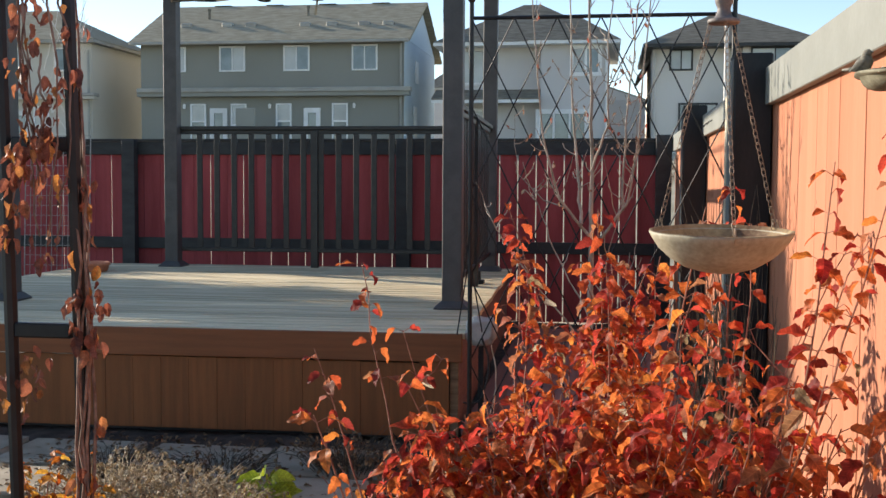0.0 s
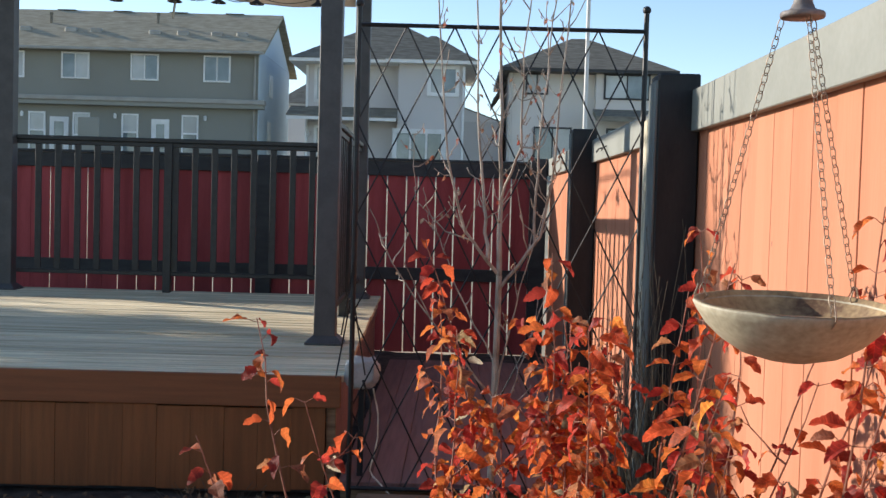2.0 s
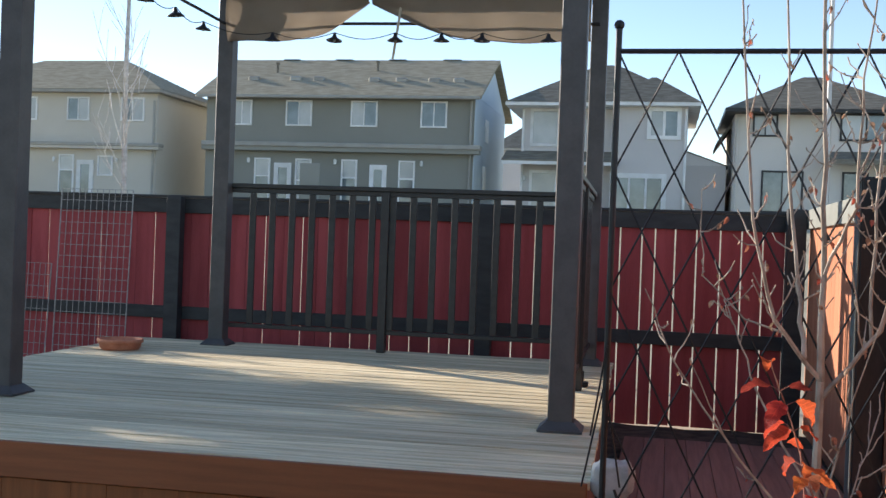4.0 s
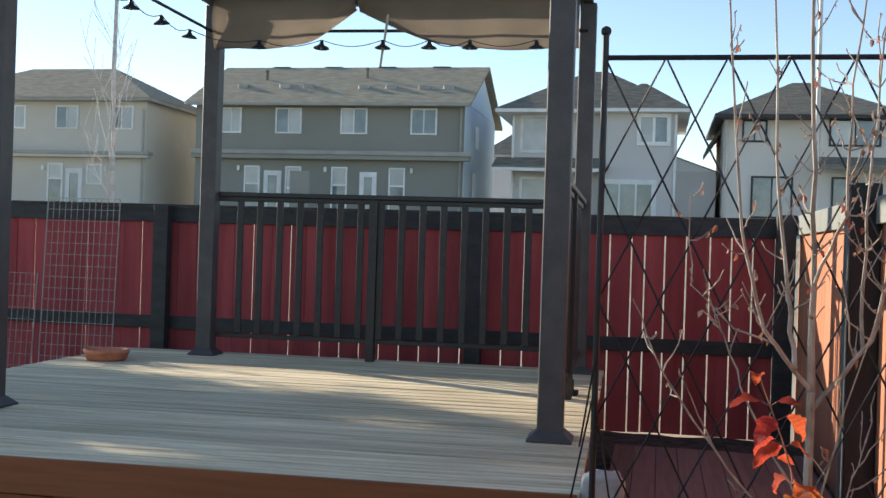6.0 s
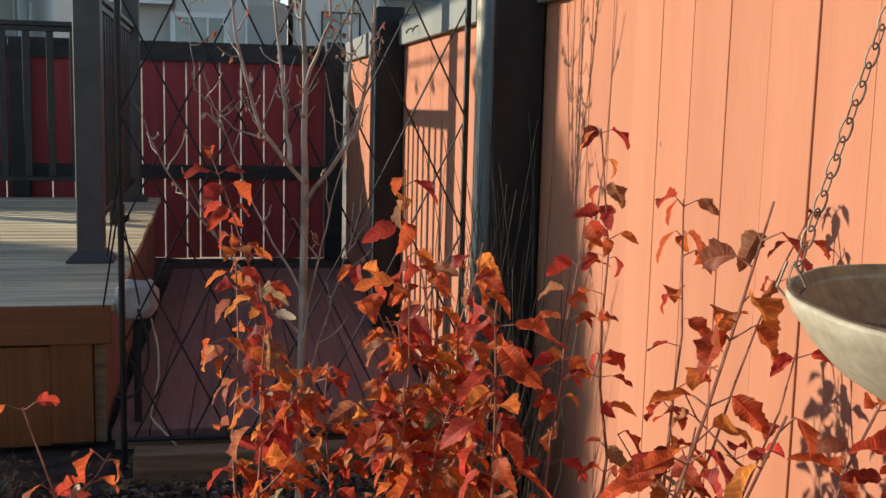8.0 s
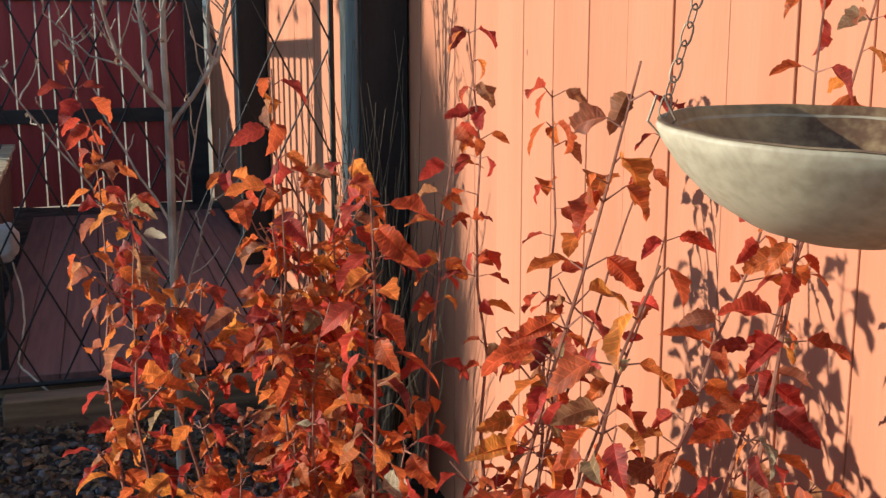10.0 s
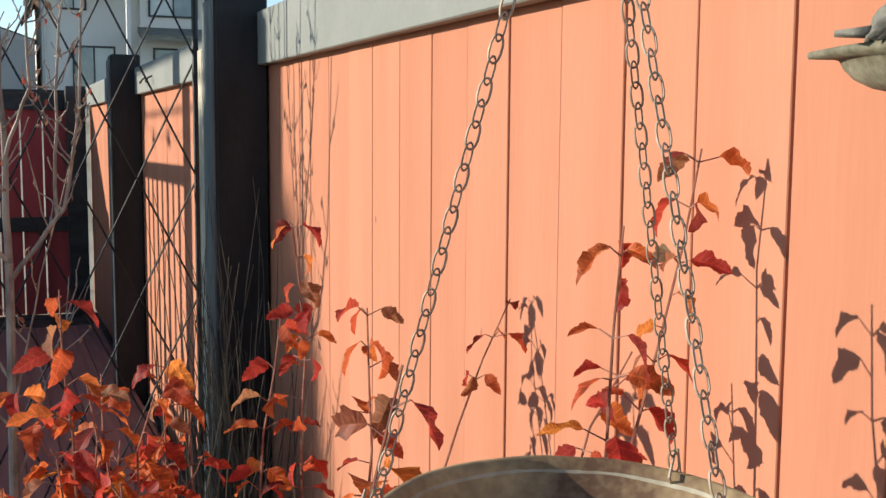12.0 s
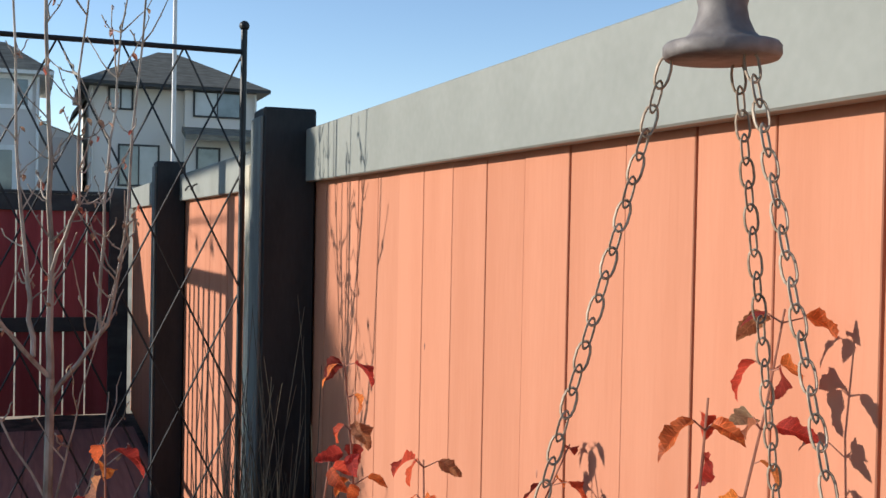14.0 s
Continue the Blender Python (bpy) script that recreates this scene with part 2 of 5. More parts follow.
def see_through(m, colour, share):
    """Lets part of the light through a thin cloth."""
    n, l = m.node_tree.nodes, m.node_tree.links
    tr = n.new("ShaderNodeBsdfTranslucent")
    tr.inputs["Color"].default_value = (*colour, 1)
    mix = n.new("ShaderNodeMixShader")
    mix.inputs[0].default_value = share
    l.new(n["Principled BSDF"].outputs[0], mix.inputs[1])
    l.new(tr.outputs[0], mix.inputs[2])
    l.new(mix.outputs[0], n["Material Output"].inputs["Surface"])


see_through(M_FABRIC, (0.42, 0.36, 0.29), 0.45)


def leaf_material(name, stops, island, trans=0.35):
    m = bpy.data.materials.new(name)
    m.use_nodes = True
    n, l = m.node_tree.nodes, m.node_tree.links
    b = n["Principled BSDF"]
    if island:
        src = n.new("ShaderNodeNewGeometry").outputs["Random Per Island"]
    else:
        src = n.new("ShaderNodeObjectInfo").outputs["Random"]
    ramp = n.new("ShaderNodeValToRGB")
    el = ramp.color_ramp.elements
    el[0].position, el[0].color = stops[0][0], (*stops[0][1], 1)
    el[1].position, el[1].color = stops[-1][0], (*stops[-1][1], 1)
    for p, c in stops[1:-1]:
        e = el.new(p)
        e.color = (*c, 1)
    l.new(src, ramp.inputs[0])
    co = n.new("ShaderNodeTexCoord")
    no = n.new("ShaderNodeTexNoise")
    no.inputs["Scale"].default_value = 60
    no.inputs["Detail"].default_value = 4
    l.new(co.outputs["Object"], no.inputs["Vector"])
    hsv = n.new("ShaderNodeHueSaturation")
    mr = n.new("ShaderNodeMapRange")
    mr.inputs["From Min"].default_value = 0.3
    mr.inputs["From Max"].default_value = 0.7
    mr.inputs["To Min"].default_value = 0.45
    mr.inputs["To Max"].default_value = 1.3
    l.new(no.outputs[0], mr.inputs[0])
    # side veins that run out and forward from the midrib
    uv = n.new("ShaderNodeUVMap")
    uv.uv_map = "leaf"
    sep = n.new("ShaderNodeSeparateXYZ")
    l.new(uv.outputs[0], sep.inputs[0])

    def calc(op, a, c):
        nd = n.new("ShaderNodeMath")
        nd.operation = op
        for i, q in enumerate((a, c)):
            if isinstance(q, (int, float)):
                nd.inputs[i].default_value = q
            else:
                l.new(q, nd.inputs[i])
        return nd.outputs[0]
    out = calc("ABSOLUTE", sep.outputs["Y"], 0)
    ph = calc("MULTIPLY", calc("SUBTRACT", sep.outputs["X"], calc("MULTIPLY", out, 0.75)), 44.0)
    rib = calc("MAXIMUM", calc("GREATER_THAN", calc("SINE", ph, 0), 0.86), calc("LESS_THAN", out, 0.013))
    val = calc("MULTIPLY", mr.outputs[0], calc("ADD", calc("MULTIPLY", rib, 0.35), 0.9))
    l.new(val, hsv.inputs["Value"])
    l.new(ramp.outputs[0], hsv.inputs["Color"])
    l.new(hsv.outputs[0], b.inputs["Base Color"])
    b.inputs["Roughness"].default_value = 0.55
    b.inputs["Specular IOR Level"].default_value = 0.32
    bp = n.new("ShaderNodeBump")
    bp.inputs["Strength"].default_value = 0.5
    bp.inputs["Distance"].default_value = 0.003
    l.new(no.outputs[0], bp.inputs["Height"])
    l.new(bp.outputs[0], b.inputs["Normal"])
    tr = n.new("ShaderNodeBsdfTranslucent")
    l.new(hsv.outputs[0], tr.inputs["Color"])
    mix = n.new("ShaderNodeMixShader")
    mix.inputs[0].default_value = trans
    l.new(b.outputs[0], mix.inputs[1])
    l.new(tr.outputs[0], mix.inputs[2])
    l.new(mix.outputs[0], n["Material Output"].inputs["Surface"])
    return m


RED_STOPS = [(0.0, (0.24, 0.040, 0.030)), (0.10, (0.40, 0.050, 0.036)), (0.22, (0.52, 0.056, 0.042)), (0.36, (0.55, 0.096, 0.038)), (0.58, (0.60, 0.142, 0.042)), (0.78, (0.66, 0.19, 0.05)), (0.86, (0.70, 0.25, 0.05)), (0.89, (0.36, 0.125, 0.068)), (0.95, (0.42, 0.19, 0.09)), (0.988, (0.30, 0.25, 0.14)), (1.0, (0.60, 0.54, 0.42))]
M_LEAF = leaf_material("red_shrub_leaf", RED_STOPS, False, 0.6)
M_LEAF_ISL = leaf_material("red_shrub_foliage", RED_STOPS, True, 0.6)
BROWN_STOPS = [(0.0, (0.14, 0.055, 0.04)), (0.4, (0.32, 0.105, 0.062)), (0.75, (0.44, 0.16, 0.085)), (1.0, (0.62, 0.26, 0.06))]
M_DRYLEAF = leaf_material("dry_vine_leaf", BROWN_STOPS, True)
M_LITTER = leaf_material("fallen_leaf", [(0.0, (0.08, 0.05, 0.03)), (0.5, (0.20, 0.12, 0.06)), (1.0, (0.34, 0.22, 0.11))], True, 0.1)
M_TANLEAF = leaf_material("withered_tan_leaf", [(0.0, (0.32, 0.17, 0.11)), (0.5, (0.46, 0.31, 0.20)), (0.7, (0.45, 0.14, 0.08)), (1.0, (0.48, 0.09, 0.06))], True)
M_HUSK = leaf_material("dry_flower_head", [(0.0, (0.22, 0.15, 0.08)), (0.6, (0.40, 0.31, 0.18)), (1.0, (0.55, 0.46, 0.30))], True, 0.2)
M_ORANGE = leaf_material("orange_autumn_leaf", [(0.0, (0.48, 0.10, 0.02)), (0.6, (0.62, 0.22, 0.03)), (1.0, (0.66, 0.38, 0.06))], True, 0.45)
M_CHAFF = leaf_material("pale_seed_husk", [(0.0, (0.34, 0.30, 0.21)), (0.6, (0.55, 0.50, 0.38)), (1.0, (0.74, 0.70, 0.58))], True, 0.1)
M_LIME = leaf_material("lime_green_leaf", [(0.0, (0.32, 0.42, 0.03)), (1.0, (0.50, 0.56, 0.05))], False, 0.4)


# ---- leaf shapes ----
def leaf_points(kind):
    """Outline of half a leaf, along x, with its lobes; y is the half width."""
    if kind == "lobed":
        return [(0.0, 0.0), (0.03, 0.06), (0.08, 0.15), (0.14, 0.215), (0.20, 0.225), (0.27, 0.275), (0.32, 0.255), (0.39, 0.305), (0.44, 0.275), (0.49, 0.225), (0.55, 0.205), (0.62, 0.215), (0.67, 0.175), (0.75, 0.175), (0.80, 0.125), (0.87, 0.105), (0.93, 0.05), (1.0, 0.0)]
    return [(0.0, 0.0), (0.12, 0.18), (0.32, 0.30), (0.55, 0.28), (0.78, 0.16), (1.0, 0.0)]


def leaf_geometry(kind, rnd):
    """Vertices and faces of a folded and curled leaf of length 1."""
    half = leaf_points(kind)
    fold, curl, twist = rnd.uniform(0.12, 0.6), rnd.uniform(0.25, 1.4), rnd.uniform(-0.45, 0.45)
    wave, ph = rnd.uniform(0.02, 0.07), rnd.uniform(0, 6)
    verts, faces = [], []

    def place(x, y):
        a = curl * x
        wob = wave * math.sin(11 * x + ph + (2 if y > 0 else 0))
        z = abs(y) * fold + wob * abs(y) * 4 + twist * x * y
        # the blade bends down along its length
        r = math.sin(a) / curl if abs(curl) > 0.05 else x
        d = (1 - math.cos(a)) / curl if abs(curl) > 0.05 else 0.0
        return (r + z * math.sin(a), y * (1 - 0.3 * fold), z * math.cos(a) - d)
    for x, y in half:
        verts.append(place(x, 0))
    k = len(half)
    side = {}
    for s in (1, -1):
        for i, (x, y) in enumerate(half[1:-1], 1):
            side[s, i] = len(verts)
            verts.append(place(x + 0.015 * rnd.uniform(-1, 1), s * y * rnd.uniform(0.93, 1.07)))
        faces.append((0, side[s, 1], 1) if s == 1 else (0, 1, side[s, 1]))
        for i in range(1, k - 2):
            q = (i, side[s, i], side[s, i + 1], i + 1)
            faces.append(q if s == 1 else q[::-1])
        q = (k - 2, side[s, k - 2], k - 1)
        faces.append(q if s == 1 else q[::-1])
    return verts, faces


def leaf_mesh(name, kind, seed, mat):
    v, f = leaf_geometry(kind, random.Random(seed))
    me = bpy.data.meshes.new(name)
    me.from_pydata(v, [], f)
    me.materials.append(mat)
    for p in me.polygons:
        p.use_smooth = True
    leaf_map(me, v)
    return me


def leaf_map(me, local):
    """Keeps each vertex's place on its own leaf, for the veins."""
    lay = me.uv_layers.new(name="leaf")
    idx = np.empty(len(me.loops), dtype=np.int32)
    me.loops.foreach_get("vertex_index", idx)
    co = np.array([c[:2] for c in local], dtype=np.float32)[idx]
    lay.data.foreach_set("uv", co.ravel())


def leaf_pose(p, d, size, rnd, droop=0.5):
    """A leaf at p that points along d, sagging a little."""
    d = (Vector(d) + Vector((0, 0, -droop * rnd.uniform(0.2, 1.2)))).normalized()
    q = d.to_track_quat("X", "Z")
    return Matrix.Translation(p) @ q.to_matrix().to_4x4() @ pose(0, 0, 0, rnd.uniform(-65, 65), 0, 0) @ Matrix.Scale(size, 4)


def joined(name, bits, mat, parent=None, label="", kind=""):
    """One mesh from (vertices, faces, matrix) bits."""
    vs, fs, local = [], [], []
    for v, f, m in bits:
        o = len(vs)
        local += v
        vs += [(m @ Vector(c))[:] for c in v]
        fs += [tuple(i + o for i in q) for q in f]
    me = bpy.data.meshes.new(name)
    me.from_pydata(vs, [], fs)
    me.materials.append(mat)
    leaf_map(me, local)
    ob = new(name, me)
    ob.parent = parent
    if label:
        ob["label"] = label
    if kind:
        ob["kind"] = kind
    return ob


def curve_pts(a, b, bend, n, rnd, jitter=0.0):
    a, b = Vector(a), Vector(b)
    out = []
    for i in range(n + 1):
        t = i / n
        p = a.lerp(b, t) + Vector(bend) * math.sin(math.pi * t)
        if 0 < i < n:
            p += Vector((rnd.uniform(-1, 1), rnd.uniform(-1, 1), rnd.uniform(-0.5, 0.5))) * jitter
        out.append(p)
    return out


# ---- ground ----
gm = bmesh.new()
rows_g = []
for gy, gz in ((-2000, -0.03), (11.2, -0.03), (14, 0.15), (20, 0.85), (27, 1.65), (34, 2.35), (60, 2.6), (2000, 3.0)):
    rows_g.append([gm.verts.new((gx, gy, gz)) for gx in (-2000, -40, -12, 12, 40, 2000)])
for r0, r1 in zip(rows_g, rows_g[1:]):
    for i in range(5):
        gm.faces.new((r0[i], r0[i + 1], r1[i + 1], r1[i]))
ground = part("ground", gm, M_GROUND)
tagged(ground, "dry autumn grass rising towards the houses", "ground", kind="structure")


def build_soil():
    bm = bmesh.new()
    bmesh.ops.create_grid(bm, x_segments=60, y_segments=70, size=0.5)
    for v in bm.verts:
        x, y = -2.2 + v.co.x * 6.6, 3.65 + v.co.y * 13.4
        v.co = (x, y, 0.02 * noise.noise((x * 3, y * 3, 0)) + 0.008 * noise.noise((x * 14, y * 14, 3)) - 0.008)
    ob = part("garden_bed", bm, M_SOIL, smooth=True)
    tagged(ob, "dark bare garden soil with litter", "soil", kind="structure")


build_soil()

# ---- the sunlit side fence ----
FX = 1.06
PITCH = 0.162
POSTS_Y = (-1.30, 1.425, 4.15, 7.02)


def post_bm(x0, x1, y0, y1, z1, chip=0.006):
    bm = bbox(x0, x1, y0, y1, 0, z1, chip)
    xm, ym = (x0 + x1) / 2, (y0 + y1) / 2
    # a shallow four-sided top
    for v in bm.verts:
        if v.co.z > z1 - 0.05:
            v.co.z += 0.012 * (1 - max(abs(v.co.x - xm) / (x1 - x0), abs(v.co.y - ym) / (y1 - y0)) * 2)
    return bm


def build_fence_side():
    rnd = random.Random(4)
    fence = thing("fence", "solid board fence stained coral red with grey-green trim and posts", "fence")
    # half width of the joint on each seam: most are hairlines, a few have opened
    opened = {-1: 0.0022, 0: 0.0026, 1: 0.0028, 3: 0.003, 5: 0.0022, 9: 0.0016, 13: 0.0018, 18: 0.0016}
    # boards are not all of one width
    drift = {0: 0.003, 1: -0.011, 2: -0.010, 3: -0.019, 4: -0.012, 5: -0.008, 6: -0.009, 7: -0.010, 8: -0.005}
    meshes = {}
    y = 1.775 - PITCH * 28
    while y < 10.2:
        k = round((y - 1.775) / PITCH)
        w = PITCH + drift.get(k + 1, 0.0) - drift.get(k, 0.0)
        g = (opened.get(k, 0.0011), opened.get(k + 1, 0.0011), round(w, 4))
        if g not in meshes:
            meshes[g] = mesh_of("board", bbox(0, 0.02, g[0], g[2] - g[1], 0.03, 1.735, 0.0012), M_FENCE)
        piece("board", meshes[g], fence, pose(FX + rnd.uniform(0, 0.002), y + drift.get(k, 0.0), rnd.uniform(-0.01, 0.0)))
        y += PITCH
    # sheet added behind the boards to stop light through the joints
    part("backing_board", bbox(FX + 0.034, FX + 0.05, -2.8, 10.42, 0, 1.72), M_FENCE, fence)
    edges = [-2.8, *POSTS_Y, 10.37]
    for i, y0 in enumerate(edges[:-1]):
        lo = y0 + (0.155 if i else 0)
        hi = edges[i + 1] - 0.003
        top = 1.826 + (0.0, 0.0, 0.006, -0.004, 0.01)[i]
        part("trim_board", bbox(FX - 0.034, FX - 0.002, lo, hi, 1.682, top, 0.003), M_TRIM, fence)
        part("cap_board", bbox(FX - 0.002, FX + 0.075, lo, hi, top - 0.03, top - 0.002, 0.003), M_TRIM, fence)
    near = part("post", post_bm(0.905, FX - 0.003, POSTS_Y[1] + 0.069, POSTS_Y[1] + 0.152, 1.89), M_NPOST, fence, "weathered grey post of two boards with a crack")
    part("half", post_bm(0.9065, FX - 0.004, POSTS_Y[1], POSTS_Y[1] + 0.0655, 1.888), M_NPOST, near)
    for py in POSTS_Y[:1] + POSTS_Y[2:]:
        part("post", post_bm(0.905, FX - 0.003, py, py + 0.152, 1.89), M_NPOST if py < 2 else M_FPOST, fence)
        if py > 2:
            # board added to carry the lighter colour of the sunlit side
            part("face_board", bbox(0.896, 0.9045, py + 0.006, py + 0.146, 0.04, 1.865, 0.002), M_FACE, fence, "lighter grey-green board added for the post's sunlit side")
    for ky, kz in ((2.669, 1.164), (2.13, 0.92), (3.21, 1.31), (1.86, 1.05), (5.6, 1.2)):
        bm = lathe(bmesh.new(), [(0.0, 0.0016), (0.0026, 0.0014), (0.0045, 0.0004), (0.005, -0.002)], 10)
        bm.transform(Matrix.Translation((FX + 0.0008, ky, kz)) @ pose(0, 0, 0, 0, -90, 0) @ Matrix.Diagonal((1.9, 0.8, 1, 1)))
        part("knot", bm, M_STEM, fence, "dark wood knot")
    # a pale bare batten on the far edge of a post
    part("batten", bbox(0.895, 0.945, 4.305, 4.375, 0.05, 1.735, 0.004), M_BARE, fence, "peeling bare wood batten")
    part("batten", bbox(0.90, 0.935, 7.175, 7.20, 0.05, 1.45, 0.004), M_BARE, fence, "peeling bare wood batten")
    return fence


build_fence_side()

# ---- the shaded end fence ----
FY = 10.4
BP = 0.1812


def build_fence_far():
    rnd = random.Random(8)
    fence = thing("fence", "dark red board fence in shade with light between its boards", "fence")
    # seams right of the deck are uneven; further along they keep an even pitch, and some joints are shut
    seams = [0.88, 0.70, 0.53, 0.358, 0.165, -0.01, -0.175, -0.285]
    for i in range(15):
        seams.append(seams[-1] - BP)
    seams += [-3.15, -3.296, -3.47, -3.65]
    while seams[-1] > -9.5:
        seams.append(seams[-1] - BP)
    meshes = {}
    joint = {x: rnd.choice((0.0012, 0.004, 0.006, 0.0065)) for x in seams}
    for i, x in enumerate(seams[:27]):
        joint[x] = 0.0012 if i in (14, 23, 25) else 0.0062
    for x1, x0 in zip(seams, seams[1:]):
        key = (round(x1 - x0, 4), joint[x0], joint[x1])
        if key not in meshes:
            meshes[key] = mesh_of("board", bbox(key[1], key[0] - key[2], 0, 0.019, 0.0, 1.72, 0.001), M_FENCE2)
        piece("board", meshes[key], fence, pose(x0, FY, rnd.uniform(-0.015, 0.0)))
    part("trim_board", bbox(-9.5, FX - 0.04, FY - 0.034, FY - 0.002, 1.65, 1.785, 0.003), M_DTRIM, fence)
    part("cap_board", bbox(-9.5, FX - 0.04, FY - 0.05, FY + 0.07, 1.788, 1.812, 0.003), M_DTRIM, fence)
    part("rail", bbox(-9.5, FX - 0.04, FY - 0.04, FY - 0.002, 0.675, 0.79, 0.003), M_DTRIM, fence)
    for px in (-8.2, -4.56, -1.67):
        part("post", bbox(px, px + 0.14, FY - 0.14, FY - 0.042, 0, 1.80, 0.004), M_DTRIM, fence)
    part("post", bbox(FX - 0.19, FX - 0.042, FY - 0.19, FY - 0.055, 0, 1.84, 0.004), M_DTRIM, fence)
    return fence


build_fence_far()

# ---- deck ----
DX0, DX1, DY0, DY1, DZ = -4.3, -0.342, 5.257, 9.62, 0.58
# the deck and all on it stand slightly turned to the side fence, about the deck's near corner
DECK_TURN = Matrix.Translation((-0.33, 5.235, 0)) @ pose(0, 0, 0, 0, 0, 1.7) @ Matrix.Translation((0.33, -5.235, 0))


def build_deck():
    rnd = random.Random(3)
    deck = thing("deck", "low raised deck with weathered grey-tan boards and brown stained skirting", "deck")
    deck.matrix_world = DECK_TURN
    n = 31
    pitch = (DY1 - DY0) / n
    meshes = []
    for k in range(3):
        bm = bmesh.new()
        xs = [DX0 + (DX1 + 0.02 - DX0) * i / 12 for i in range(13)]
        ring = []
        for x in xs:
            w = 0.0015 * math.sin(3.1 * x + 2 * k)
            ring.append([bm.verts.new((x, y, z)) for y, z in ((0.005 + w, DZ - 0.032), (0.005 + w, DZ - 0.005), (0.010 + w, DZ), (pitch - 0.010 + w, DZ + 0.001 * math.sin(2 * x + k)), (pitch - 0.005 + w, DZ - 0.005), (pitch - 0.005 + w, DZ - 0.032))])
        for a, b in zip(ring, ring[1:]):
            for i in range(6):
                j = (i + 1) % 6
                bm.faces.new((a[i], b[i], b[j], a[j]))
        bm.faces.new(ring[0])
        bm.faces.new(ring[-1][::-1])
        bmesh.ops.recalc_face_normals(bm, faces=bm.faces)
        meshes.append(mesh_of("plank", bm, M_DECK))
    for i in range(n):
        piece("plank", rnd.choice(meshes), deck, pose(rnd.uniform(-0.006, 0.006), DY0 + i * pitch, rnd.uniform(-0.002, 0.001)))
    part("rim_board", bbox(DX0 + 0.01, DX1 + 0.012, DY0 - 0.022, DY0 + 0.001, DZ - 0.155, DZ - 0.004, 0.004), M_RIM, deck)
    part("rim_board", bbox(DX1 - 0.045, DX1 - 0.005, DY0 + 0.057, DY1, DZ - 0.155, DZ - 0.036, 0.004), M_FLOOR, deck)
    part("rim_board", bbox(DX0 + 0.01, DX1 - 0.05, DY1 - 0.05, DY1 - 0.01, DZ - 0.155, DZ - 0.036, 0.004), M_RIM, deck)
    sk = mesh_of("skirt_board", bbox(0.0004, 0.1576, 0.0, 0.02, 0.03, DZ - 0.158, 0.001), M_SKIRT)
    x = DX1 - 0.06 - 0.158
    while x > DX0:
        piece("skirt_board", sk, deck, pose(x, DY0 + rnd.uniform(-0.002, 0.002), rnd.uniform(-0.008, 0)))
        x -= 0.158
    sk2 = mesh_of("side_skirt_board", bbox(0, 0.02, 0.002, 0.156, 0.03, DZ - 0.158, 0.002), M_FLOOR)
    y = DY0 + 0.06
    while y < DY1 - 0.1:
        piece("side_skirt_board", sk2, deck, pose(DX1 - 0.04, y, 0))
        y += 0.158
    part("corner_trim", bbox(DX1 - 0.058, DX1 - 0.012, DY0 + 0.024, DY0 + 0.048, 0.02, DZ - 0.158, 0.003), M_TIMBER, deck, "tan bare wood corner strip")
    part("base_rail", bbox(DX0 + 0.05, DX1 - 0.07, DY0 + 0.06, DY0 + 0.10, 0.0, 0.12), M_DTRIM, deck)
    return deck


build_deck()

# ---- lower walkway of boards ----
def build_walkway():
    rnd = random.Random(5)
    w = thing("boardwalk", "faded red-brown board walkway between deck and fence", "walkway")
    n = 9
    width = (0.99 - (DX1 + 0.01)) / n
    me = mesh_of("plank", bbox(0.0014, width - 0.0014, 5.2, 9.2, 0.05, 0.09, 0.003), M_FLOOR)
    for i in range(n):
        piece("plank", me, w, pose(DX1 + 0.01 + i * width, 0, rnd.uniform(-0.003, 0.002)))
    part("joist", bbox(DX1 + 0.02, 0.98, 5.24, 5.28, 0.0, 0.048), M_TIMBER, w)
    part("joist", bbox(DX1 + 0.02, 0.98, 9.1, 9.14, 0.0, 0.048), M_TIMBER, w)
    t = thing("edging_timber", "weathered brown landscape timber edging the garden bed", "timber")
    part("beam", bbox(-0.22, 0.95, 4.86, 4.955, -0.02, 0.105, 0.008), M_TIMBER, t)


build_walkway()

# ---- pergola ----
PP = ((-0.51, 6.385), (-3.47, 6.385), (-3.47, 9.375), (-0.51, 9.375))


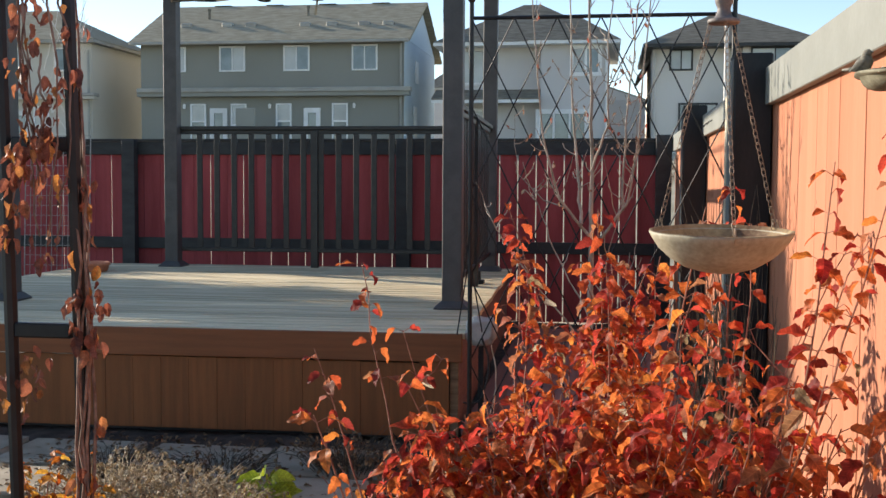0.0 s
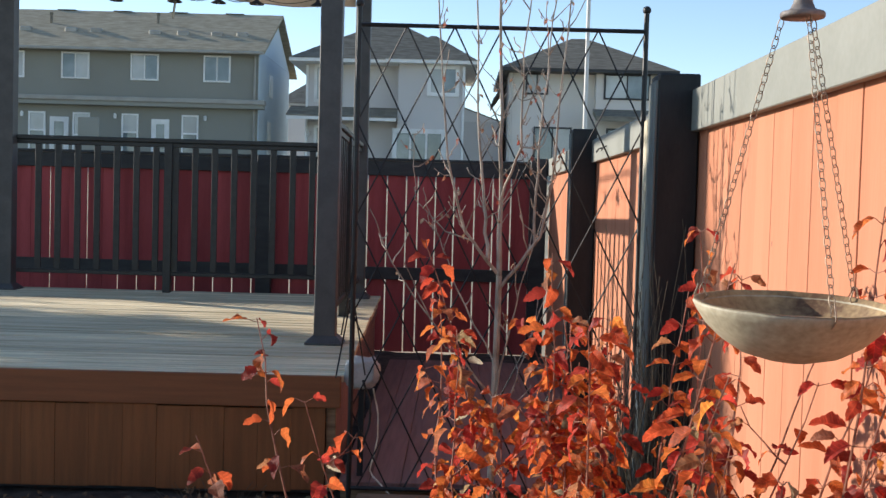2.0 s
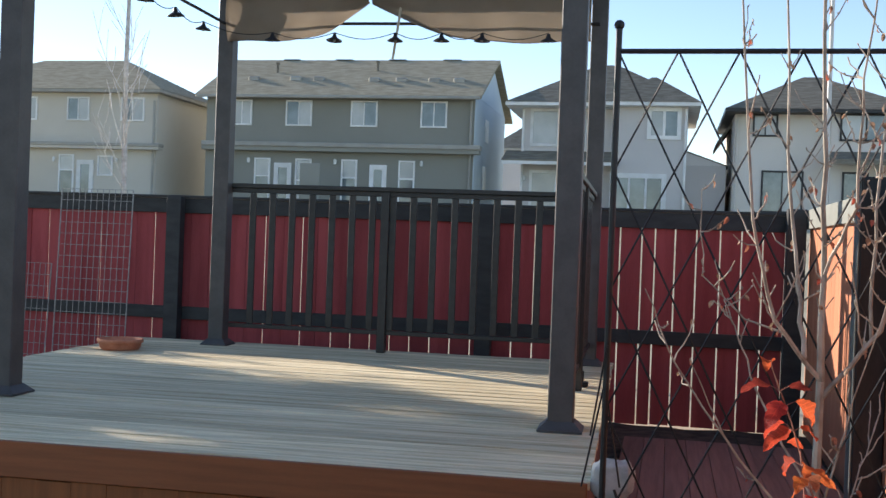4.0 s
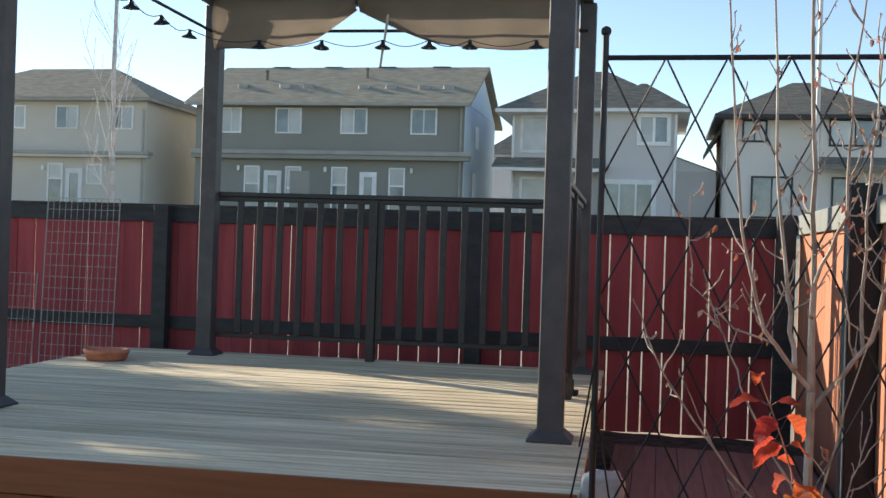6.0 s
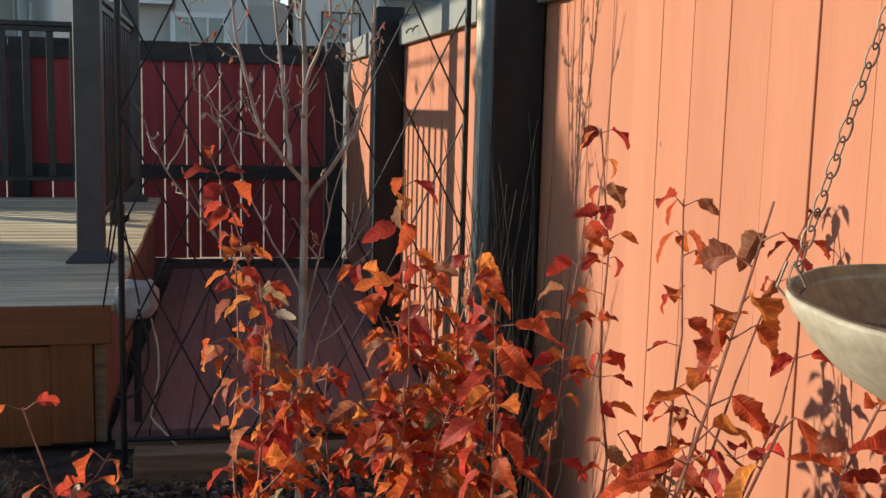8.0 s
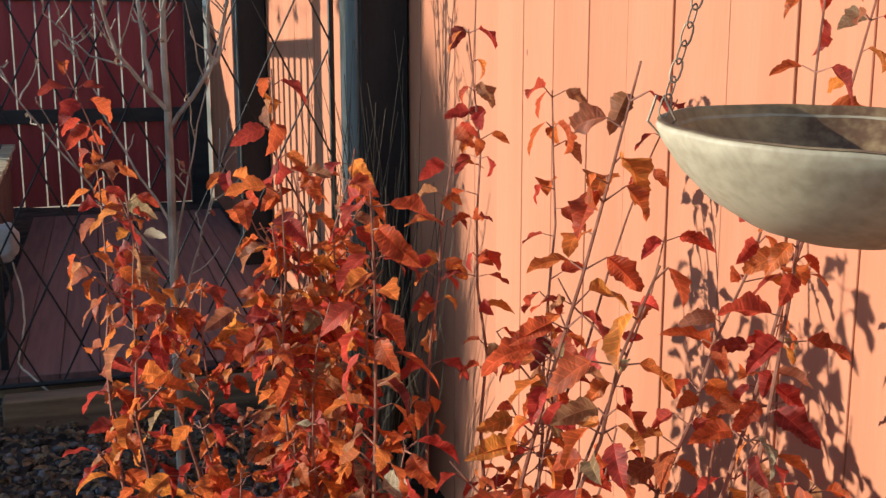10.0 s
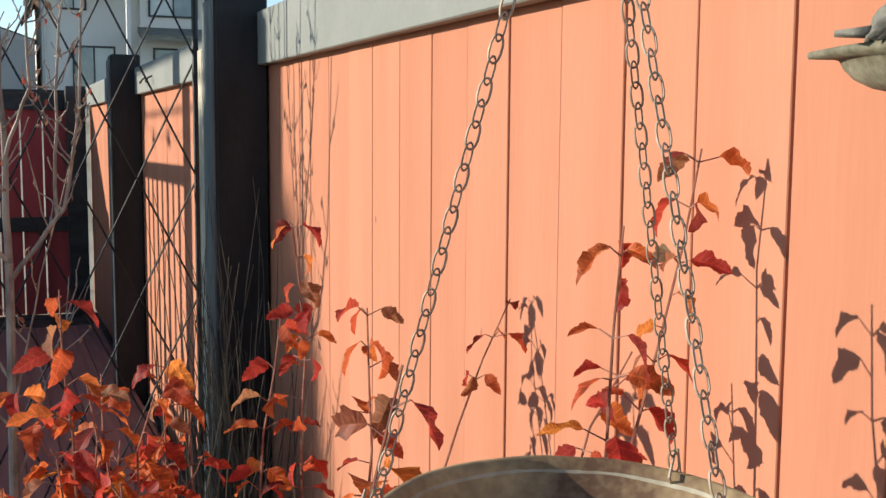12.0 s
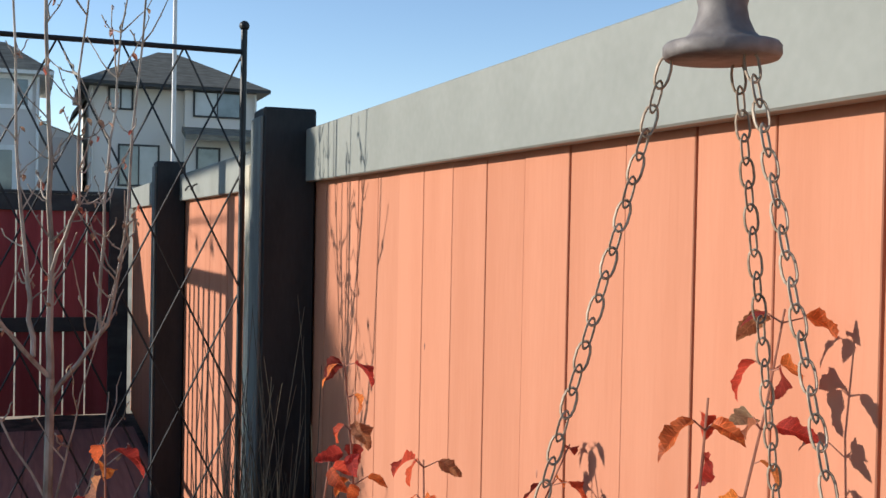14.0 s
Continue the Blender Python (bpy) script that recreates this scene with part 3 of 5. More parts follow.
def build_pergola():
    p = thing("pergola", "dark brown metal pergola standing on the deck", "pergola")
    p.matrix_world = DECK_TURN
    for x, y in PP:
        po = part("post", bbox(x - 0.062, x + 0.062, y - 0.062, y + 0.062, DZ + 0.012, 3.36, 0.005), M_POST, p)
        bm = bmesh.new()
        box(bm, x - 0.108, x + 0.108, y - 0.108, y + 0.108, DZ + 0.001, DZ + 0.012)
        lo = [bm.verts.new((x + sx * 0.105, y + sy * 0.105, DZ + 0.0125)) for sx, sy in ((-1, -1), (1, -1), (1, 1), (-1, 1))]
        hi = [bm.verts.new((x + sx * 0.066, y + sy * 0.066, DZ + 0.05)) for sx, sy in ((-1, -1), (1, -1), (1, 1), (-1, 1))]
        for i in range(4):
            bm.faces.new((lo[i], lo[(i + 1) % 4], hi[(i + 1) % 4], hi[i]))
        part("base_flange", bm, M_POST, po)
    a, b, c, d = PP

    def beam(p0, p1, z0, z1, w):
        bm = bmesh.new()
        p0, p1 = Vector((*p0, 0)), Vector((*p1, 0))
        dv = (p1 - p0).normalized()
        sd = Vector((-dv.y, dv.x, 0)) * w / 2
        vs = [bm.verts.new(q + s + Vector((0, 0, z))) for q in (p0, p1) for s in (sd, -sd) for z in (z0, z1)]
        for f in ((0, 1, 3, 2), (4, 6, 7, 5), (0, 4, 5, 1), (2, 3, 7, 6), (0, 2, 6, 4), (1, 5, 7, 3)):
            bm.faces.new([vs[i] for i in f])
        bmesh.ops.recalc_face_normals(bm, faces=bm.faces)
        part("beam", bm, M_POST, p)
    for q in ((a, b), (b, c), (d, a)):
        beam(q[0], q[1], 3.362, 3.52, 0.07)
    beam(c, d, 3.362, 3.52, 0.07)
    # thin canopy track below the end beam, and thin side rods
    bm = bmesh.new()
    tube(bm, [(c[0], 9.305, 3.15), (d[0], 9.305, 3.15)], 0.012)
    part("canopy_rod", bm, M_BLACK, p)
    bm = bmesh.new()
    tube(bm, [(-3.47, 9.32, 3.15), (-3.47, 6.44, 3.15)], 0.012)
    part("canopy_rod", bm, M_BLACK, p)
    for i in range(1, 6):
        x = -3.47 + i * 0.48
        part("cross_bar", bbox(x, x + 0.04, 6.36, 9.40, 3.524, 3.58), M_POST, p)
    return p


build_pergola()


def build_canopy():
    """The drawn-back fabric of the canopy: two swags gathered in the middle."""
    c = thing("canopy", "tan fabric canopy gathered in two swags under the pergola", "canopy")
    c.matrix_world = DECK_TURN
    for x0, x1, flip in ((-3.43, -2.28, False), (-2.26, -0.57, True)):
        bm = bmesh.new()
        nx, nz = 26, 9
        grid = []
        for i in range(nx + 1):
            t = i / nx
            s = 1 - t if flip else t
            low = 3.02 + (0.29 * max(0, (s - 0.45) / 0.55) ** 1.7)
            row = []
            for j in range(nz + 1):
                u = j / nz
                z = 3.40 + (low - 3.40) * u
                fold = 0.018 * math.sin(9 * t + 1.5) * u + 0.012 * math.sin(21 * t) * u * u
                belly = 0.05 * math.sin(math.pi * u)
                row.append(bm.verts.new((x0 + (x1 - x0) * t, 9.235 - belly + fold, z + 0.006 * math.sin(15 * t))))
            # rolled hem
            for k in range(1, 6):
                a = math.pi * k / 5
                row.append(bm.verts.new((x0 + (x1 - x0) * t, 9.235 + fold + 0.02 - 0.02 * math.cos(a), low - 0.018 * math.sin(a) + 0.006 * math.sin(15 * t))))
            grid.append(row)
        for r0, r1 in zip(grid, grid[1:]):
            for j in range(len(r0) - 1):
                bm.faces.new((r0[j], r1[j], r1[j + 1], r0[j + 1]))
        bmesh.ops.solidify(bm, geom=bm.faces[:], thickness=0.004)
        part("swag", bm, M_FABRIC, c, smooth=True)
    bm = bmesh.new()
    tube(bm, [(-2.00, 9.215, 3.42), (-2.07, 9.205, 2.86)], 0.011)
    part("pull_rod", bm, M_BARE, c, "pale wooden pull rod")


build_canopy()


def build_string_lights():
    pts = [(-3.50, y, 3.035) for y in (6.5, 6.98, 7.46, 7.95, 8.43, 8.93)] + [(x, 9.175, 3.0) for x in (-3.03, -2.53, -2.05, -1.69, -1.38, -0.88)]
    s = thing("string_lights", "string of festoon lights with small black shades", "string lights")
    s.matrix_world = DECK_TURN
    bm = bmesh.new()
    way = []
    hang = [(x, y, z + 0.055) for x, y, z in pts]
    for a, b in zip(hang, hang[1:]):
        for i in range(8):
            t = i / 8
            v = Vector(a).lerp(Vector(b), t)
            v.z -= 0.05 * math.sin(math.pi * t)
            way.append(v)
    way.append(Vector(hang[-1]))
    tube(bm, way, 0.0035, 5)
    part("cable", bm, M_BLACK, s)
    cone = lathe(bmesh.new(), [(0.012, 0.05), (0.016, 0.03), (0.022, 0.018), (0.06, -0.004), (0.062, -0.010), (0.057, -0.008), (0.018, 0.012), (0.0, 0.014)], 14)
    me = mesh_of("shade", cone, M_BLACK, True)
    bulb = mesh_of("bulb", lathe(bmesh.new(), [(0.0, -0.02), (0.010, -0.014), (0.012, -0.003), (0.008, 0.008), (0.008, 0.016)], 10), M_PANE, True)
    for x, y, z in pts:
        sh = piece("shade", me, s, pose(x, y, z, 6 * math.sin(9 * x + y), 5 * math.cos(7 * y), 0))
        piece("bulb", bulb, sh, pose(0, 0, 0))


build_string_lights()


# ---- railings ----
def build_railing(name_label, p0, p1, n, posts, pitch):
    r = thing("railing", name_label, "railing", "deck railings")
    p0, p1 = Vector((*p0, 0)), Vector((*p1, 0))
    length = (p1 - p0).length
    ang = math.degrees(math.atan2(p1.y - p0.y, p1.x - p0.x))
    r.matrix_world = DECK_TURN @ pose(p0.x, p0.y, 0, 0, 0, ang)
    part("top_rail", bbox(0, length, -0.035, 0.035, 1.848, 1.884, 0.005), M_RAIL, r)
    part("upper_rail", bbox(0, length, -0.016, 0.016, 1.811, 1.8475, 0.003), M_RAIL, r)
    part("bottom_rail", bbox(0, length, -0.016, 0.016, 0.722, 0.755, 0.003), M_RAIL, r)
    me = mesh_of("baluster", bbox(-0.026, 0.026, -0.0085, 0.0085, 0.757, 1.81, 0.002), M_RAIL)
    for i in range(n):
        piece("baluster", me, r, pose(length / 2 + (i - (n - 1) / 2) * pitch, 0, 0))
    for t in posts:
        part("post", bbox(length * t - 0.033, length * t + 0.033, -0.0345, 0.0345, DZ + 0.001, 1.846, 0.003), M_RAIL, r)
    return r


build_railing("black metal railing with flat balusters along the deck end", (-3.405, 9.425), (-0.575, 9.425), 16, (0.45,), 0.165)
build_railing("black metal railing with flat balusters on the deck side", (-0.515, 6.45), (-0.515, 9.31), 16, (0.5,), 0.169)


# ---- metal trellis ----
def build_trellis():
    t = thing("trellis", "tall black metal trellis with diamond lattice", "trellis")
    TY, X0, X1, ZT, ZB = 5.0, -0.262, 0.997, 2.175, 0.115
    for x in (X0, X1):
        bm = bmesh.new()
        tube(bm, [(x, TY, 0), (x, TY, 2.255)], 0.0115, 8)
        po = part("post", bm, M_BLACK, t)
        bm = bmesh.new()
        bmesh.ops.create_icosphere(bm, subdivisions=2, radius=0.019)
        bm.transform(Matrix.Translation((x, TY, 2.268)))
        part("ball_finial", bm, M_BLACK, po)
    for z in (ZT, ZB):
        bm = bmesh.new()
        tube(bm, [(X0, TY, z), (X1, TY, z)], 0.0095, 8)
        part("bar", bm, M_BLACK, t)
    n = 6
    cell = (X1 - X0) / n
    dz = 0.213
    for k in range(-n, 2 * n + 1):
        for s in (1, -1):
            # one diagonal rod, cut to the frame
            xa = X0 + k * cell
            slope = s * (cell / 2) / dz
            z_lo, z_hi = ZB, ZT
            xs = sorted((X0, X1))
            # parameter: x = xa + slope * (ZT - z)
            za = ZT - (xs[0] - xa) / slope
            zb = ZT - (xs[1] - xa) / slope
            lo, hi = max(min(za, zb), z_lo), min(max(za, zb), z_hi)
            if hi - lo < 0.02:
                continue
            bm = bmesh.new()
            yy = TY - 0.004 * s
            tube(bm, [(xa + slope * (ZT - lo), yy, lo), (xa + slope * (ZT - hi), yy, hi)], 0.0038, 5)
            part("rod", bm, M_BLACK, t)
    for a, b in (((X0, TY - 0.004, 1.02), (X0 - 0.085, TY + 0.15, 0.585)), ((X0, TY - 0.006, 0.98), (X0 + 0.06, TY + 0.02, 0.62)), ((X0, TY - 0.012, 1.13), (X0 - 0.05, TY + 0.01, 0.8))):
        bm = bmesh.new()
        tube(bm, [a, b], 0.0038, 5)
        part("strut", bm, M_BLACK, t)


build_trellis()


# ---- houses beyond the fence ----
def window(parent, x0, x1, z0, z1, y, frame_mat, split=True, blind="", bw=0.055):
    """A window on a wall that faces the yard: frame, panes and sill."""
    bm = bmesh.new()
    box(bm, x0 - bw, x1 + bw, y - 0.05, y - 0.002, z1, z1 + bw)
    box(bm, x0 - bw, x1 + bw, y - 0.05, y - 0.002, z0 - bw, z0)
    box(bm, x0 - bw, x0, y - 0.05, y - 0.002, z0, z1)
    box(bm, x1, x1 + bw, y - 0.05, y - 0.002, z0, z1)
    xm = (x0 + x1) / 2
    if split:
        box(bm, xm - bw * 0.35, xm + bw * 0.35, y - 0.045, y - 0.002, z0, z1)
    bmesh.ops.recalc_face_normals(bm, faces=bm.faces)
    w = part("window", bm, frame_mat, parent)
    halves = [(x0, xm), (xm, x1)] if split else [(x0, x1)]
    for i, (a, b) in enumerate(halves):
        mat = M_BLIND if (blind == "both" or (blind == "left" and i == 0) or (blind == "right" and i == 1)) else M_PANE
        part("pane", bbox(a + 0.004, b - 0.004, y - 0.022, y - 0.012, z0 + 0.004, z1 - 0.004), mat, w)
    return w


def sash(parent, x0, x1, z0, z1, y, zm, blind, bw=0.055):
    """A tall window with a fixed light over a lower sash."""
    bm = bmesh.new()
    box(bm, x0 - bw, x1 + bw, y - 0.05, y - 0.002, z1, z1 + bw)
    box(bm, x0 - bw, x1 + bw, y - 0.05, y - 0.002, z0 - bw, z0)
    box(bm, x0 - bw, x0, y - 0.05, y - 0.002, z0, z1)
    box(bm, x1, x1 + bw, y - 0.05, y - 0.002, z0, z1)
    box(bm, x0, x1, y - 0.045, y - 0.002, zm - 0.03, zm + 0.03)
    bmesh.ops.recalc_face_normals(bm, faces=bm.faces)
    w = part("window", bm, M_WHITE, parent)
    part("pane", bbox(x0 + 0.004, x1 - 0.004, y - 0.022, y - 0.012, zm + 0.034, z1 - 0.004), M_BLIND if blind else M_PANE, w)
    part("pane", bbox(x0 + 0.004, x1 - 0.004, y - 0.022, y - 0.012, z0 + 0.004, zm - 0.034), M_BLIND if blind == "both" else M_PANE, w)
    return w


def house_door(parent, x0, x1, z1, y):
    bm = bmesh.new()
    box(bm, x0, x0 + 0.16, y - 0.06, y - 0.002, 2.0, z1)
    box(bm, x1 - 0.16, x1, y - 0.06, y - 0.002, 2.0, z1)
    box(bm, x0 + 0.16, x1 - 0.16, y - 0.06, y - 0.002, z1 - 0.17, z1)
    box(bm, x0 + 0.16, x1 - 0.16, y - 0.06, y - 0.002, 2.0, 2.7)
    d = part("door", bm, M_WHITE, parent)
    part("pane", bbox(x0 + 0.164, x1 - 0.164, y - 0.03, y - 0.02, 2.704, z1 - 0.174), M_PANE, d)


def wall_lamp(parent, x, z, y):
    bm = lathe(bmesh.new(), [(0, -0.09), (0.05, -0.08), (0.06, 0.05), (0.03, 0.09), (0, 0.1)], 8)
    bm.transform(Matrix.Translation((x, y - 0.08, z)))
    part("wall_lamp", bm, M_WHITE, parent)


def roof_slab(parent, quad, mat, thick=0.10):
    bm = bmesh.new()
    top = [bm.verts.new(c) for c in quad]
    low = [bm.verts.new((c[0], c[1], c[2] - thick)) for c in quad]
    bm.faces.new(top)
    bm.faces.new(low[::-1])
    k = len(quad)
    for i in range(k):
        bm.faces.new((top[i], low[i], low[(i + 1) % k], top[(i + 1) % k]))
    bmesh.ops.recalc_face_normals(bm, faces=bm.faces)
    return part("roof", bm, mat, parent)


def gutter(parent, x0, x1, y, z):
    bm = bbox(x0, x1, y - 0.09, y, z - 0.10, z, 0.02)
    part("gutter", bm, M_BAND, parent)


def hip_roof(parent, x0, x1, y0, y1, ze, zr, run, mat, eave=M_BAND):
    """A hipped roof; run: how far the ridge stops short of each end."""
    ym = (y0 + y1) / 2
    a, b = (x0 + run, ym, zr), (x1 - run, ym, zr)
    bm = bmesh.new()
    c = [bm.verts.new(p) for p in ((x0, y0, ze), (x1, y0, ze), (x1, y1, ze), (x0, y1, ze), a, b)]
    for f in ((0, 1, 5, 4), (1, 2, 5), (2, 3, 4, 5), (3, 0, 4), (3, 2, 1, 0)):
        bm.faces.new([c[i] for i in f])
    part("roof", bm, mat, parent)
    part("fascia", bbox(x0 + 0.02, x1 - 0.02, y0 + 0.02, y1 - 0.02, ze - 0.12, ze - 0.003), eave, parent)


HY = 37.5


def build_house_dark():
    h = thing("house", "dark olive two-storey duplex with brown shingle roof and white windows", "house", "row of houses")
    x0, x1 = -16.5, -6.72
    part("wall", bbox(x0, x1, HY, 44.2, 0, 6.5), M_WALL_B, h)
    for x in (x0 + 0.01, x1 - 0.01):
        gable = bmesh.new()
        gable.faces.new([gable.verts.new(p) for p in ((x, HY, 6.5), (x, 44.2, 6.5), (x, 40.9, 8.12))])
        part("gable", gable, M_WALL_B, h)
    r = roof_slab(h, [(x0 - 0.3, HY - 0.4, 6.42), (x1 + 0.28, HY - 0.4, 6.42), (x1 + 0.28, 40.9, 8.27), (x0 - 0.3, 40.9, 8.27)], M_ROOF)
    roof_slab(h, [(x1 + 0.28, 44.6, 6.42), (x0 - 0.3, 44.6, 6.42), (x0 - 0.3, 40.905, 8.27), (x1 + 0.28, 40.905, 8.27)], M_ROOF)
    for x, t in ((-15.2, 0.42), (-13.6, 0.42), (-12.7, 0.42), (-10.6, 0.40), (-9.6, 0.40), (-8.4, 0.40), (-7.5, 0.40), (-14.6, 0.62), (-10.8, 0.68)):
        y, z = HY - 0.4 + 3.8 * t, 6.42 + 1.85 * t
        if t > 0.5:
            bm = lathe(bmesh.new(), [(0.05, -0.1), (0.05, 0.28), (0.07, 0.28), (0.07, 0.36), (0, 0.36)], 8)
            bm.transform(Matrix.Translation((x, y, z)))
            part("vent_pipe", bm, M_ROOF2, r)
        else:
            part("roof_vent", bbox(x - 0.2, x + 0.2, y - 0.13, y + 0.13, z - 0.1, z + 0.09, 0.03), M_BAND, r)
    for i in range(4):
        x = -14.9 + i * 2.1
        part("ridge_vent", bbox(x, x + 0.7, 40.8, 41.0, 8.25, 8.29, 0.02), M_ROOF2, r)
    # thin skins over the side wall and gable carry the skylight's colour
    part("side_wall", bbox(x1 + 0.003, x1 + 0.035, HY + 0.02, 44.15, 0, 6.49), M_WALL_S, h, "side wall skin tinted pale blue-grey for skylight")
    gable = bmesh.new()
    tri = [[gable.verts.new((x, y, z)) for y, z in ((HY + 0.1, 6.5), (44.1, 6.5), (40.9, 8.04))] for x in (x1 + 0.003, x1 + 0.035)]
    gable.faces.new(tri[0][::-1])
    gable.faces.new(tri[1])
    for i in range(3):
        gable.faces.new((tri[0][i], tri[0][(i + 1) % 3], tri[1][(i + 1) % 3], tri[1][i]))
    bmesh.ops.recalc_face_normals(gable, faces=gable.faces)
    part("side_gable", gable, M_WALL_S, h)
    gutter(h, x0 - 0.25, x1 + 0.25, HY - 0.4, 6.40)
    part("belt_roof", bbox(x0, x1 + 0.3, HY - 0.42, HY - 0.002, 4.60, 4.76, 0.02), M_BAND, h)
    part("belt_soffit", bbox(x0, x1 + 0.26, HY - 0.36, HY - 0.004, 4.46, 4.598), M_WALL_B, h)
    for a, b, bl in ((-15.46, -14.82, "both"), (-13.44, -12.58, "right"), (-11.05, -10.19, "left"), (-8.54, -7.72, "")):
        window(h, a, b, 5.42, 6.22, HY, M_WHITE, True, bl)
    for a, b, bl in ((-14.55, -14.07, "left"), (-13.02, -12.54, "both"), (-11.33, -10.86, "left"), (-9.26, -8.79, "left")):
        sash(h, a, b, 2.6, 4.16, HY, 3.58 if bl == "left" else 3.45, bl)
    for a, b in ((-13.86, -13.21), (-10.35, -9.74)):
        house_door(h, a, b, 4.05, HY)
    for x in (-14.82, -11.6, -8.5):
        wall_lamp(h, x, 4.12, HY)
    bm = bmesh.new()
    tube(bm, [(x1 - 0.1, HY - 0.06, 6.3), (x1 - 0.1, HY - 0.06, 0)], 0.045)
    part("downpipe", bm, M_BAND, h)
    # privacy screen between the two units
    part("privacy_screen", bbox(-12.35, -11.65, HY - 1.6, HY - 1.54, 2.4, 3.95, 0.02), M_WALL_B, h)
    for z0, z1, y0 in ((5.1, 5.9, 39.5), (3.0, 4.2, 39.2)):
        part("side_window", bbox(x1 + 0.037, x1 + 0.08, y0, y0 + 0.6, z0, z1, 0.01), M_WHITE, h)


def build_house_grey():
    h = thing("house", "grey stucco two-storey house with hipped shingle roof", "house", "row of houses")
    part("wall", bbox(-5.15, -1.9, HY + 0.6, 43.5, 0, 6.18), M_WALL_C, h)
    part("wall", bbox(-1.898, 0.40, HY, 43.5, 0, 6.18), M_WALL_C, h)
    hip_roof(h, -5.66, 0.80, HY - 0.2, 43.9, 6.28, 8.05, 2.9, M_ROOF2, M_WHITE)
    # a lower hip over the bay that stands forward
    hip_roof(h, -2.35, 0.82, HY - 0.42, 41.0, 6.285, 7.38, 1.5, M_ROOF2, M_WHITE)
    window(h, -0.78, 0.06, 5.22, 6.02, HY, M_WHITE, True, "left", 0.13)
    bm = bmesh.new()
    box(bm, -2.06, -0.22, HY - 0.06, HY - 0.002, 3.80, 3.96)
    for x in (-2.06, -1.47, -0.92, -0.38):
        box(bm, x, x + (0.16 if x in (-2.06, -0.38) else 0.07), HY - 0.055, HY - 0.002, 2.4, 3.80)
    bmesh.ops.recalc_face_normals(bm, faces=bm.faces)
    d = part("patio_door", bm, M_WHITE, h)
    for x0, x1 in ((-1.896, -1.474), (-1.396, -0.924), (-0.846, -0.384)):
        part("pane", bbox(x0, x1, HY - 0.03, HY - 0.02, 2.4, 3.796), M_PANE, d)
    window(h, -4.76, -3.95, 4.95, 6.05, HY + 0.6, M_WHITE, False, "both", 0.10)
    window(h, -4.74, -3.96, 2.7, 3.94, HY + 0.6, M_WHITE, False, "both", 0.10)
    roof_slab(h, [(-5.66, HY - 0.5, 4.32), (-1.9, HY - 0.5, 4.32), (-1.9, HY + 0.598, 4.70), (-5.66, HY + 0.598, 4.70)], M_ROOF2, 0.05)
    part("porch_fascia", bbox(-5.64, -1.92, HY - 0.49, HY - 0.44, 4.16, 4.268), M_WHITE, h)
    wall_lamp(h, -5.0, 3.75, HY + 0.6)
    for x, y in ((-5.1, HY + 0.54), (0.34, HY - 0.06)):
        bm = bmesh.new()
        tube(bm, [(x, y, 6.1), (x, y, 0)], 0.045)
        part("downpipe", bm, M_WHITE, h)
    # low wing on the side, its roof falling away
    part("side_wing", bbox(0.402, 1.72, HY + 1.2, 43, 0, 4.35), M_WALL_C, h)
    roof_slab(h, [(0.402, HY + 1.19, 4.85), (1.80, HY + 1.19, 4.36), (1.80, 43, 4.36), (0.402, 43, 4.85)], M_ROOF2, 0.05)
    gable = bmesh.new()
    gable.faces.new([gable.verts.new(q) for q in ((0.402, HY + 1.199, 4.351), (1.72, HY + 1.199, 4.351), (0.402, HY + 1.199, 4.79))])
    part("wing_gable", gable, M_WALL_C, h)


def build_house_beige():
    h = thing("house", "beige stucco two-storey house with dark window frames", "house", "row of houses")
    h.matrix_world = Matrix.Translation((0.40, 0, 0.62)) @ Matrix.Diagonal((0.86, 1, 0.86, 1))
    part("wall", bbox(1.75, 5.2, HY + 0.3, 44, 0, 6.3), M_WALL_D, h)
    part("wall", bbox(5.202, 7.95, HY, 44, 0, 6.3), M_WALL_D, h)
    hip_roof(h, 1.35, 8.42, HY - 0.45, 44.4, 6.38, 8.2, 3.2, M_ROOF2, M_DARKFRAME)
    window(h, 2.48, 3.26, 5.48, 6.2, HY + 0.3, M_DARKFRAME, True, "both", 0.07)
    window(h, 5.58, 7.28, 5.32, 6.2, HY, M_DARKFRAME, True, "left", 0.07)
    window(h, 2.86, 4.25, 2.6, 4.06, HY + 0.3, M_DARKFRAME, True, "right", 0.07)
    window(h, 5.72, 6.5, 2.6, 4.04, HY, M_DARKFRAME, False, "", 0.07)
    roof_slab(h, [(5.1, HY - 1.0, 4.5), (8.4, HY - 1.0, 4.5), (8.4, HY - 0.002, 4.86), (5.1, HY - 0.002, 4.86)], M_ROOF2, 0.2)
    roof_slab(h, [(1.2, HY + 2.0, 5.4), (1.748, HY + 2.0, 6.2), (1.748, 43, 6.2), (1.2, 43, 5.4)], M_ROOF2, 0.2)
    for x, y in ((7.88, HY), (1.85, HY + 0.3)):
        bm = bmesh.new()
        tube(bm, [(x, y - 0.06, 6.2), (x, y - 0.06, 0)], 0.045)
        part("downpipe", bm, M_WALL_D, h)


